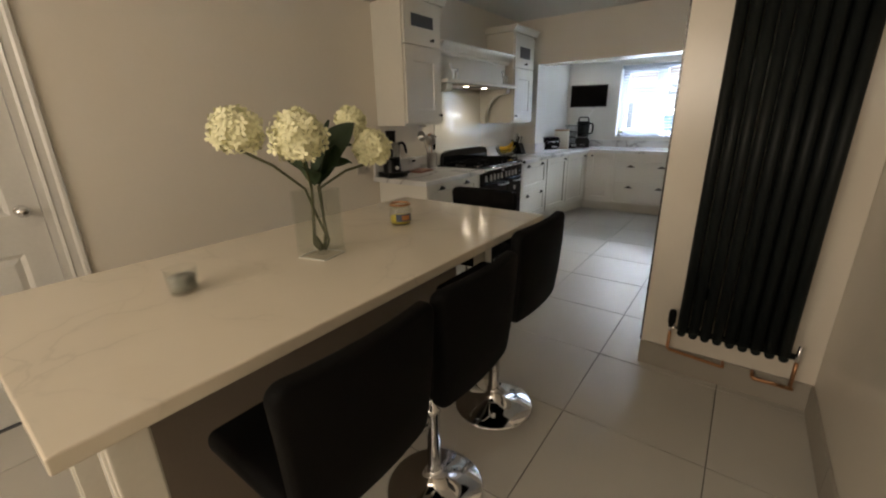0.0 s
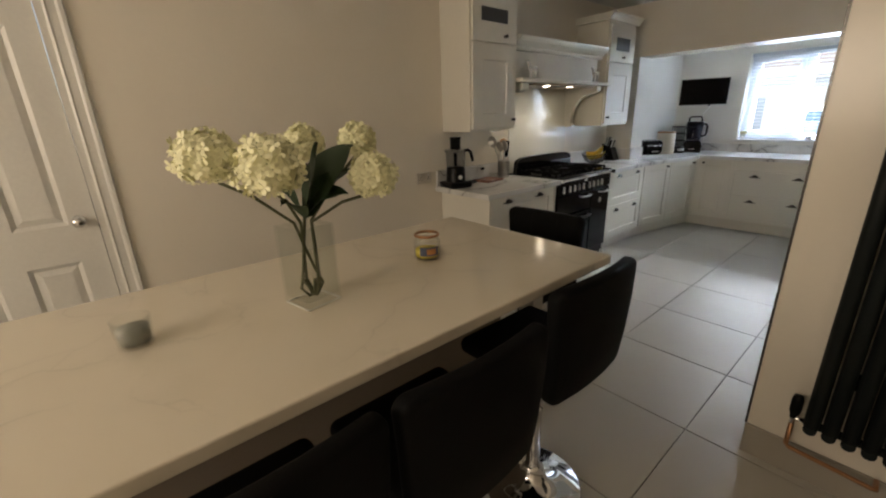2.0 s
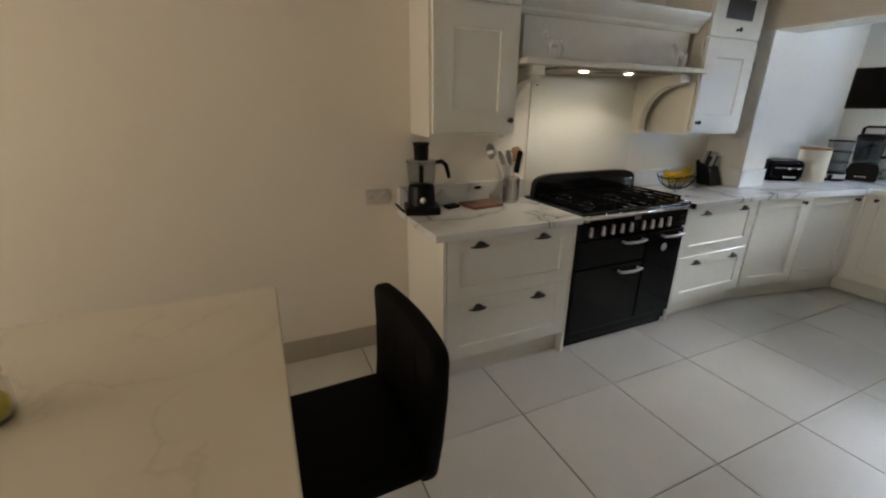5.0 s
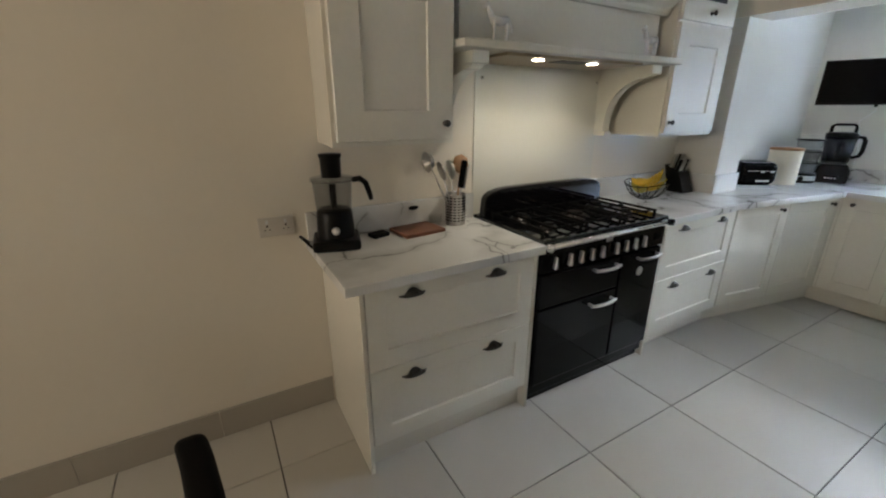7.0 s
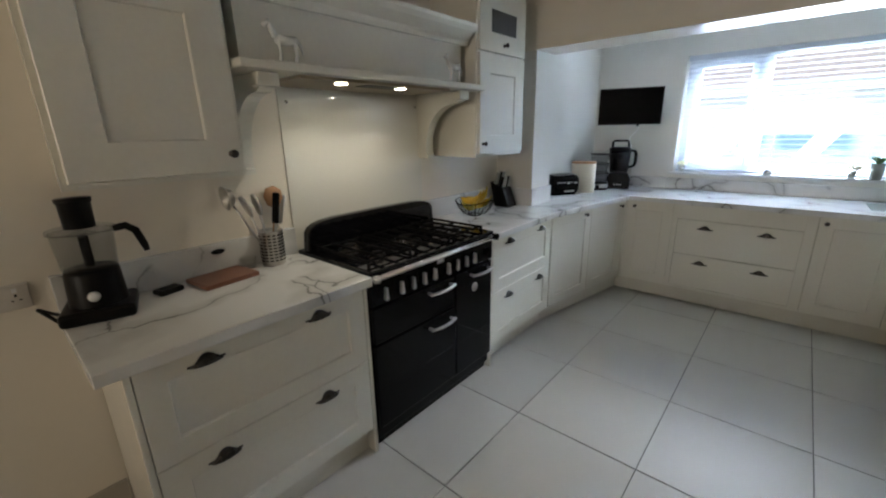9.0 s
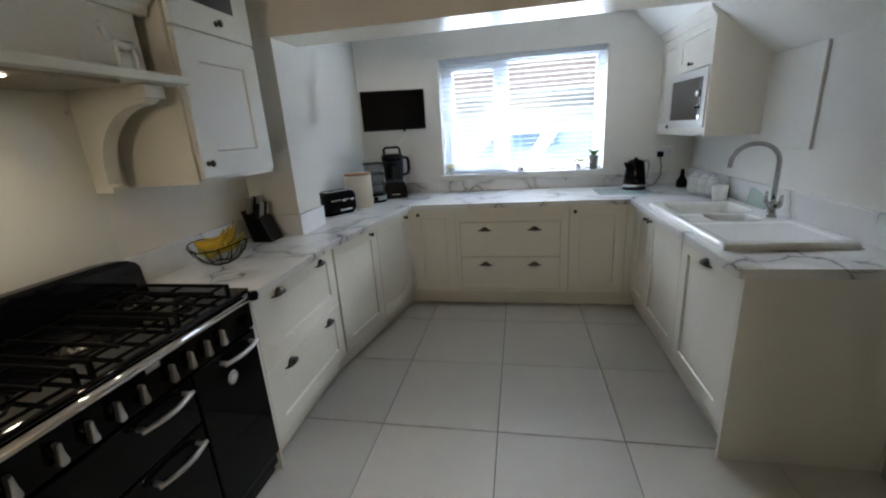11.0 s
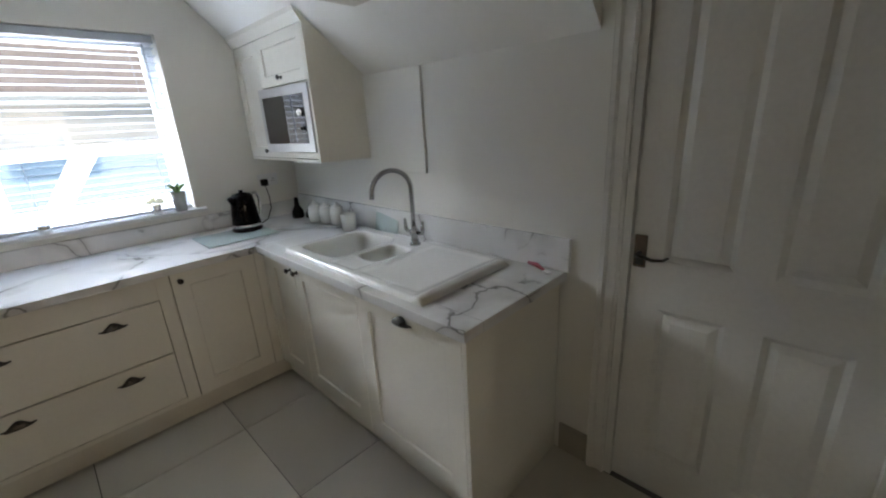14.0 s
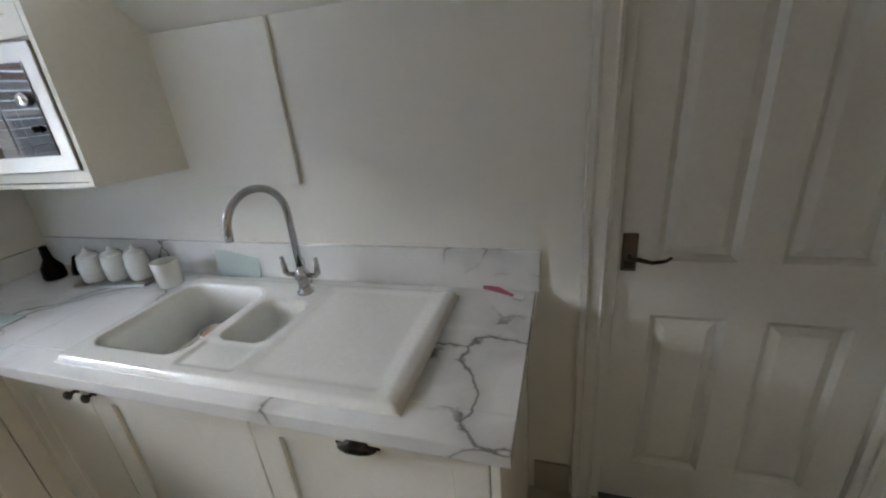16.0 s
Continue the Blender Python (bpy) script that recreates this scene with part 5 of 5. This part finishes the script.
part("cord", tube([(-0.025, 0, -0.02), (-0.04, -0.01, -0.10), (-0.06, 0.0, -0.18), (-0.12, 0.06, -0.243), (-0.18, 0.13, -0.2505)], 0.0035, 6), PLASTIC, pg)
solo("glass_board", box(-0.08, 0.33, 6.42, 6.76, TOP + 0.0008, TOP + 0.006, 0.002), GREENGLASS, "pale green glass worktop saver under the kettle", "board")
bt = thing("pepper_mill", pose(0.615, 6.73, TOP), "small black bottle with a tapered neck", "bottle")
part("body", lathe([(0, 0), (0.038, 0), (0.042, 0.01), (0.040, 0.05), (0.018, 0.09), (0.014, 0.145), (0, 0.15)], 20), PLASTIC, bt)
cn = solo("black_cone_holder", lathe([(0, 0), (0.035, 0), (0.034, 0.02), (0.02, 0.06), (0.012, 0.08), (0, 0.085)], 18, (0.675, 6.66, TOP)), PLASTIC, "small dark rounded holder beside the bottle", "holder")
tr = solo("tray", moved(prism([(-0.16, -0.06), (0.16, -0.06), (0.17, 0.0), (0.16, 0.06), (-0.16, 0.06), (-0.17, 0.0)], 0.0, 0.010, "z", 0.003), pose(0.62, 6.35, TOP + 0.0005, 0, 0, 100)), STEEL, "pale metal tray under white canisters", "tray")
for i, (x, y) in enumerate(((0.60, 6.45), (0.625, 6.35), (0.645, 6.25))):
    c = thing("storage_jar", pose(x, y, TOP + 0.0115) @ Matrix.Diagonal((1.08, 1.08, 1.3, 1)), "white ceramic jar with domed lid on the tray", "jar", "white jars on tray")
    part("jar", lathe([(0, 0), (0.034, 0), (0.040, 0.01), (0.042, 0.05), (0.036, 0.082), (0, 0.082)], 24), CERAMIC, c)
    part("lid", lathe([(0, 0.112), (0.008, 0.110), (0.008, 0.102), (0.03, 0.092), (0.037, 0.0825), (0, 0.0825)], 24), CERAMIC, c)
mg = thing("mug", pose(0.62, 6.075, TOP) @ Matrix.Scale(1.1, 4), "plain white ceramic beaker beside the sink", "mug")
part("body", lathe([(0, 0), (0.036, 0), (0.040, 0.004), (0.043, 0.095), (0.040, 0.095), (0.037, 0.008), (0, 0.008)], 26), CERAMIC, mg)
gb = solo("glass_saver", moved(box(-0.10, 0.10, -0.002, 0.002, 0, 0.11, 0.001, 1), pose(0.715, 5.83, TOP + 0.002, 10, 0, 92)), GREENGLASS, "small glass panel leaning on the upstand", "glass panel")
cp = thing("teacup", pose(0.50, 5.80, TOP - 0.174), "white cup with tea stain standing in the sink", "cup")
part("body", lathe([(0, 0), (0.025, 0), (0.032, 0.01), (0.042, 0.07), (0.039, 0.07), (0.028, 0.012), (0, 0.01)], 24), CERAMIC, cp)
part("handle", tube(arc(0.05, 0, 0.04, 0.018, -90, 90, 8), 0.004, 8), CERAMIC, cp)
part("tea", lathe([(0, 0.060), (0.0365, 0.060)], 24), LIGHTWOOD, cp)
sc = thing("dish_brush", pose(0.70, 4.80, TOP + 0.004, 0, 0, 65), "small pink handled brush on the worktop", "brush")
part("handle", tube([(-0.06, 0, 0.008), (0.0, 0, 0.014), (0.05, 0.005, 0.010)], [0.004, 0.010, 0.007], 8), PINK, sc)
part("head", box(-0.095, -0.06, -0.012, 0.012, 0.0, 0.012, 0.003), WHITEPLASTIC, sc)

# window sill pots
def flower_pot(x, y, r, h, mat, flowers, label):
    p = thing("plant_pot", pose(x, y, WZ0), label, "plant pot", "pots on the window sill")
    part("pot", lathe([(0, 0), (r * 0.75, 0), (r, h), (r * 0.92, h), (r * 0.7, 0.006), (0, 0.006)], 20), mat, p)
    if flowers == "bloom":
        b = bmesh.new()
        rnd = random.Random(int(x * 1000))
        for k in range(38):
            v = Vector((rnd.gauss(0, 1), rnd.gauss(0, 1), abs(rnd.gauss(0, 1)))).normalized() * rnd.uniform(0.6, 1) * 0.045
            bmesh.ops.create_icosphere(b, subdivisions=1, radius=0.010, matrix=Matrix.Translation((v.x, v.y, h + 0.015 + v.z * 0.6)))
        part("bloom", b, PETAL, p)
    elif flowers == "leaves":
        for k in range(6):
            a = k * 1.1
            b = tube([(0, 0, h * 0.8), (0.02 * math.cos(a), 0.02 * math.sin(a), h + 0.03), (0.05 * math.cos(a), 0.05 * math.sin(a), h + 0.045)], [0.003, 0.012, 0.004], 6)
            part("leaf", b, LEAFLIGHT, p)
    return p


flower_pot(-1.343, 6.945, 0.03, 0.06, CHROME, "bloom", "small silver pot with cream artificial flowers")
flower_pot(-0.692, 6.945, 0.035, 0.045, CHROME, "none", "low round silver tealight pot")
flower_pot(-0.18, 6.945, 0.028, 0.06, CHROME, "bloom", "small silver pot with cream artificial flowers")
flower_pot(-0.05, 6.945, 0.042, 0.12, GREYPOT, "leaves", "taller grey pot with a green plant")

# ---- table things ----
TT = 0.939
VX, VY = -0.865, 0.875
vs = thing("vase", pose(VX, VY, TT, 0, 0, 12), "square clear glass vase of cream hydrangeas", "vase")
v = bmesh.new()
hw, vh, t, bt = 0.058, 0.235, 0.005, 0.022


def square(h, z, flip=False):
    return [v.verts.new((x * h, y * h, z)) for x, y in ((-1, -1), (1, -1), (1, 1), (-1, 1))]


r0, r1, r2, r3 = square(hw, 0.0), square(hw, vh), square(hw - t, vh), square(hw - t, bt)
for p, q in ((r0, r1), (r1, r2), (r2, r3)):
    for i in range(4):
        v.faces.new((p[i], p[(i + 1) % 4], q[(i + 1) % 4], q[i]))
v.faces.new(r3)
v.faces.new(r0[::-1])
bmesh.ops.recalc_face_normals(v, faces=v.faces)
part("vase_body", v, VASEGLASS, vs, "thick clear square glass")
# White strips paint the brightness that light gives the clear lower edge.
vb = bmesh.new()
for sx in (-1, 1):
    bx(vb, sx * (hw - 0.003) - 0.002, sx * (hw - 0.003) + 0.002, -hw + 0.001, hw - 0.001, 0.001, 0.004)
    bx(vb, -hw + 0.006, hw - 0.006, sx * (hw - 0.003) - 0.002, sx * (hw - 0.003) + 0.002, 0.001, 0.004)
part("foot_glint", vb, CERAMIC, vs, "white strips painting the light in the lower glass edge")
heads = ((-0.948 - VX, 0.679 - VY, 0.432, 0.076), (-0.790 - VX, 0.785 - VY, 0.408, 0.083), (-1.080 - VX, 0.995 - VY, 0.440, 0.064),
         (-0.896 - VX, 1.087 - VY, 0.452, 0.052), (-0.755 - VX, 1.046 - VY, 0.360, 0.064))


def flower_head(x, y, z, r, seed):
    rnd = random.Random(seed)
    fl = thing("hydrangea", pose(VX + x, VY + y, TT + z), "cream hydrangea head on a green stem", "flower", "hydrangeas in the vase")
    b, eye = bmesh.new(), bmesh.new()
    n = 190
    for k in range(n):
        ph = math.acos(1 - 1.82 * (k + 0.5) / n)
        th = k * 2.39996
        d = Vector((math.sin(ph) * math.cos(th), math.sin(ph) * math.sin(th), math.cos(ph)))
        c = d * r * (0.92 + 0.10 * math.sin(5 * th + 3 * ph + seed) * math.sin(4 * ph)) * rnd.uniform(0.82, 1.06)
        q = d.to_track_quat("Z", "Y").to_matrix().to_4x4()
        spin = rnd.uniform(0, 90)
        m = Matrix.Translation(c) @ q @ pose(0, 0, 0, rnd.uniform(-38, 38), rnd.uniform(-38, 38), spin)
        s = rnd.uniform(0.0135, 0.0175)
        for j in range(4):
            a = j * math.pi / 2
            pts = [(0, 0, 0), (0.62 * s * math.cos(a - 0.62), 0.62 * s * math.sin(a - 0.62), 0.10 * s), (1.1 * s * math.cos(a - 0.25), 1.1 * s * math.sin(a - 0.25), 0.16 * s), (1.1 * s * math.cos(a + 0.25), 1.1 * s * math.sin(a + 0.25), 0.16 * s), (0.62 * s * math.cos(a + 0.62), 0.62 * s * math.sin(a + 0.62), 0.10 * s)]
            b.faces.new([b.verts.new(m @ Vector(p)) for p in pts])
        if k % 3 == 0:
            bmesh.ops.create_cube(eye, size=0.0026, matrix=m @ Matrix.Translation((0, 0, 0.001)))
    tagged(part("petal_mass", b, PETAL, fl, "many small cream petals"), kind="stuff")
    tagged(part("floret_centre", eye, PETALEYE, fl), kind="stuff")
    part("core", lathe([(0, -r * 0.8), (r * 0.6, -r * 0.45), (r * 0.82, 0), (r * 0.6, r * 0.55), (0, r * 0.8)], 16), PETAL, fl)
    e = Vector((x, y, z - r * 0.7))
    st = Vector((-0.025 + 0.12 * x, 0.01 + 0.12 * y, 0.235))
    bot = Vector((0.032 * math.cos(seed * 1.7), 0.034 * math.sin(seed * 1.7), 0.030))
    hook = Vector((bot.x * -0.2 + 0.01, bot.y * -0.2, 0.026))
    up = Vector((bot.x * -0.75, bot.y * -0.75, 0.075))
    off = Vector((x, y, z))
    way = [up, hook + Vector((0, 0, 0.012)), hook, (hook + bot) / 2 + Vector((0, 0, -0.006)), bot + Vector((0, 0, 0.02)), bot.lerp(st, 0.35), bot.lerp(st, 0.7), st, st.lerp(e, 0.5) + Vector((0, 0, 0.015)), e]
    part("stem", tube([p - off for p in way], 0.0045, 8), STEM, fl)
    return fl


for k, (x, y, z, r) in enumerate(heads):
    flower_head(x, y, z, r, 60 + k)


def big_leaf(base, tip, W, droop, roll):
    """A pointed oval leaf from base to tip, folded along its rib."""
    b = bmesh.new()
    p0, p1 = Vector(base), Vector(tip)
    d = p1 - p0
    side = d.cross(Vector((0, 0, 1))).normalized()
    side = Matrix.Rotation(radians(roll), 3, d.normalized()) @ side
    up = side.cross(d).normalized()
    rows = []
    for i in range(13):
        u = i / 12
        w = W * (math.sin(math.pi * u ** 0.8) ** 0.8 if 0 < i < 12 else 0.02)
        mid = p0 + d * u + Vector((0, 0, droop * 4 * u * (1 - u)))
        rows.append([b.verts.new(mid + side * (k * w) + up * (0.25 * abs(k) * w + 0.004 * math.sin(11 * u + 3 * k))) for k in (-1, -0.66, -0.33, 0, 0.33, 0.66, 1)])
    for p, q in zip(rows, rows[1:]):
        for i in range(6):
            b.faces.new((p[i], p[i + 1], q[i + 1], q[i])).smooth = True
    part("leaf", moved(b, (Matrix.Translation((VX, VY, TT)) @ pose(0, 0, 0, 0, 0, 12)).inverted()), LEAF, vs, "dark green pointed leaf")


STALK = (-0.885, 0.89, TT + 0.245)
for tip, W, droop, roll in (((-0.795, 1.015, 1.385), 0.060, 0.03, 50), ((-0.81, 0.919, 1.398), 0.038, 0.0, 60), ((-0.79, 0.985, 1.255), 0.045, 0.03, 25),
                            ((-0.99, 0.845, 1.285), 0.036, 0.02, 60), ((-0.84, 1.04, 1.31), 0.055, 0.03, -30), ((-0.80, 0.80, 1.25), 0.032, 0.02, -20)):
    big_leaf(STALK, tip, W, droop, roll)

jr = thing("jar_candle", pose(-0.925, 1.36, TT) @ Matrix.Diagonal((1.25, 1.25, 1.08, 1)), "glass jar candle with yellow wax and printed label", "candle")
part("jar", lathe([(0, 0), (0.036, 0), (0.040, 0.005), (0.041, 0.062), (0.034, 0.074), (0.034, 0.082), (0.037, 0.086), (0.034, 0.09), (0.031, 0.086), (0.031, 0.076), (0.037, 0.062), (0.037, 0.008), (0, 0.007)], 30), GLASS, jr)
part("wax", lathe([(0, 0.009), (0.0355, 0.009), (0.0355, 0.033), (0, 0.032)], 28), YWAX, jr)
part("rim", lathe([(0.0345, 0.080), (0.0385, 0.082), (0.0385, 0.088), (0.0345, 0.090), (0.0335, 0.088), (0.0335, 0.082), (0.0345, 0.080)], 28), COPPER, jr, "brownish ring round the mouth")
lb = bmesh.new()
for k in range(7):
    a0, a1 = radians(-70 + 12 * k), radians(-70 + 12 * (k + 1))
    lb.faces.new([lb.verts.new((0.0415 * math.cos(a), 0.0415 * math.sin(a), z)) for a, z in ((a0, 0.018), (a1, 0.018), (a1, 0.05), (a0, 0.05))])
part("label", lb, LABELCARD, jr, "dark printed paper label")
lb = bmesh.new()
for k in range(4):
    a0, a1 = radians(-40 + 10 * k), radians(-40 + 10 * (k + 1))
    lb.faces.new([lb.verts.new((0.0419 * math.cos(a), 0.0419 * math.sin(a), z)) for a, z in ((a0, 0.024), (a1, 0.024), (a1, 0.044), (a0, 0.044))])
part("label_picture", lb, LABELORANGE, jr)
cd = thing("votive_candle", pose(-0.93, 0.445, TT), "clear glass votive holder with grey wax candle", "candle")
part("holder", lathe([(0, 0), (0.034, 0), (0.037, 0.003), (0.042, 0.075), (0.039, 0.075), (0.033, 0.010), (0, 0.009)], 30), GLASS, cd)
part("wax", lathe([(0, 0.0105), (0.0325, 0.0105), (0.0355, 0.048), (0, 0.046)], 28), WAX, cd)

# horse figures on the hood shelf
def figurine(y, label):
    b = bmesh.new()
    tube([(0, -0.03, 0.065), (0, 0.0, 0.062), (0, 0.03, 0.066)], [0.013, 0.014, 0.013], 10, bm=b)
    for yy, k in ((-0.028, 0.006), (-0.020, -0.006), (0.024, 0.006), (0.030, -0.006)):
        tube([(k, yy, 0.06), (k, yy + 0.004, 0.03), (k, yy, 0.002)], [0.006, 0.0045, 0.005], 7, bm=b)
    tube([(0, -0.033, 0.07), (0, -0.045, 0.095), (0, -0.05, 0.108)], [0.010, 0.008, 0.007], 8, bm=b)
    tube([(0, -0.046, 0.108), (0, -0.066, 0.095)], [0.008, 0.005], 8, bm=b)
    tube([(0, 0.034, 0.07), (0, 0.048, 0.05), (0, 0.05, 0.03)], [0.005, 0.005, 0.002], 7, bm=b)
    bx(b, -0.018, 0.018, -0.05, 0.05, 0.0, 0.004, 0.001, 1)
    solo("horse_figurine", moved(b, pose(-2.0, y, 1.7255) @ Matrix.Scale(1.25, 4)), CERAMIC, label, "figurine", "figurines on the hood shelf")


figurine(3.375, "small pale horse figurine on the hood shelf")
figurine(4.35, "small pale horse figurine on the hood shelf")


# ---- outside ----
structure("ground", box(-30, 30, YN + 0.28, 60, -0.35, -0.25), TARMAC, "grey asphalt drive and street outside the window", "ground")
hs = thing("house", pose(-1.0, 17.0, -0.25), "pale rendered bungalow with a tiled roof across the street", "house")
part("wall", box(-12, 12, 0, 6, 0, 2.75), RENDERW, hs)
part("roof", prism([(-0.4, 2.75), (6.4, 2.75), (3.0, 5.4)], -12.4, 12.4, "x"), ROOFTILE, hs)
for x in (-6.5, -3.0, 0.5, 4.0, 7.0):
    for z in (0.9,):
        w_ = part("window", box(x - 0.75, x + 0.75, -0.05, 0.02, z, z + 1.2, 0.01), WHITEPLASTIC, hs)
        part("pane", box(x - 0.65, x + 0.65, -0.06, -0.0505, z + 0.1, z + 1.1), HOUSEPANE, w_)


def parked_car(m, label):
    c = thing("car", m, label, "car", "cars parked outside")
    body = [(-2.2, 0.35), (2.25, 0.35), (2.3, 0.75), (2.25, 1.12), (1.9, 1.18), (1.3, 1.70), (-1.6, 1.74), (-2.15, 1.2), (-2.25, 0.8)]
    part("body", prism(body, -0.9, 0.9, "y", 0.05), CARPAINT, c, smooth=False)
    for y in (-0.915, 0.903):
        for pts in ([(1.75, 1.23), (1.35, 1.62), (0.75, 1.63), (1.0, 1.23)], [(0.82, 1.23), (0.55, 1.63), (-1.45, 1.60), (-1.75, 1.25)]):
            part("window", prism(pts, y, y + 0.012, "y"), CARGLASS, c)
    for x in (-1.4, 1.45):
        for y in (-0.92, 0.72):
            w_ = part("wheel", moved(lathe([(0, 0.2), (0.2, 0.2), (0.33, 0.19), (0.35, 0.1), (0.33, 0.01), (0.2, 0), (0, 0)], 24), pose(x, y + 0.2, 0.35, 90)), RUBBER, c)
            part("rim", moved(lathe([(0, 0.212), (0.19, 0.212), (0.2, 0.2)], 16), pose(x, y + 0.2, 0.35, 90)), STEEL, w_)
    return c


part("fascia", box(-12.4, 12.4, -0.42, -0.38, 2.55, 2.80, 0.01), WHITEPLASTIC, hs, "white eaves board")
part("gutter", tube([(-12.4, -0.47, 2.74), (12.4, -0.47, 2.74)], 0.055, 8), WHITEPLASTIC, hs, "white rain gutter")
parked_car(pose(0.35, 9.6, -0.25, 0, 0, 180), "large white car parked on the drive")


# ---- floor tiles ----
fl = tagged(new("floor"), label="large square pale porcelain floor tiles with dark joints", category="floor", kind="structure")
TX, TY, PX_, PY_ = -1.425, 4.162, 0.602, 0.6135
tile_mesh = {}
for i in range(-3, 5):
    for j in range(-12, 6):
        x0, x1 = TX + i * PX_, TX + (i + 1) * PX_
        y0, y1 = TY + j * PY_, TY + (j + 1) * PY_
        x0, x1, y0, y1 = max(x0, XL), min(x1, XR), max(y0, YS), min(y1, YN)
        if x1 - x0 < 0.02 or y1 - y0 < 0.02:
            continue
        key = (round(x1 - x0, 3), round(y1 - y0, 3))
        w, h = x1 - x0, y1 - y0
        if key not in tile_mesh:
            ob = part("tile", box(0.0022, w - 0.0022, 0.0032, h - 0.0032, -0.012, 0.0, 0.0012, 1), TILE, fl)
            tile_mesh[key] = ob.data
        else:
            ob = new("tile", tile_mesh[key])
            ob.parent = fl
        ob.location = (x0, y0, 0)
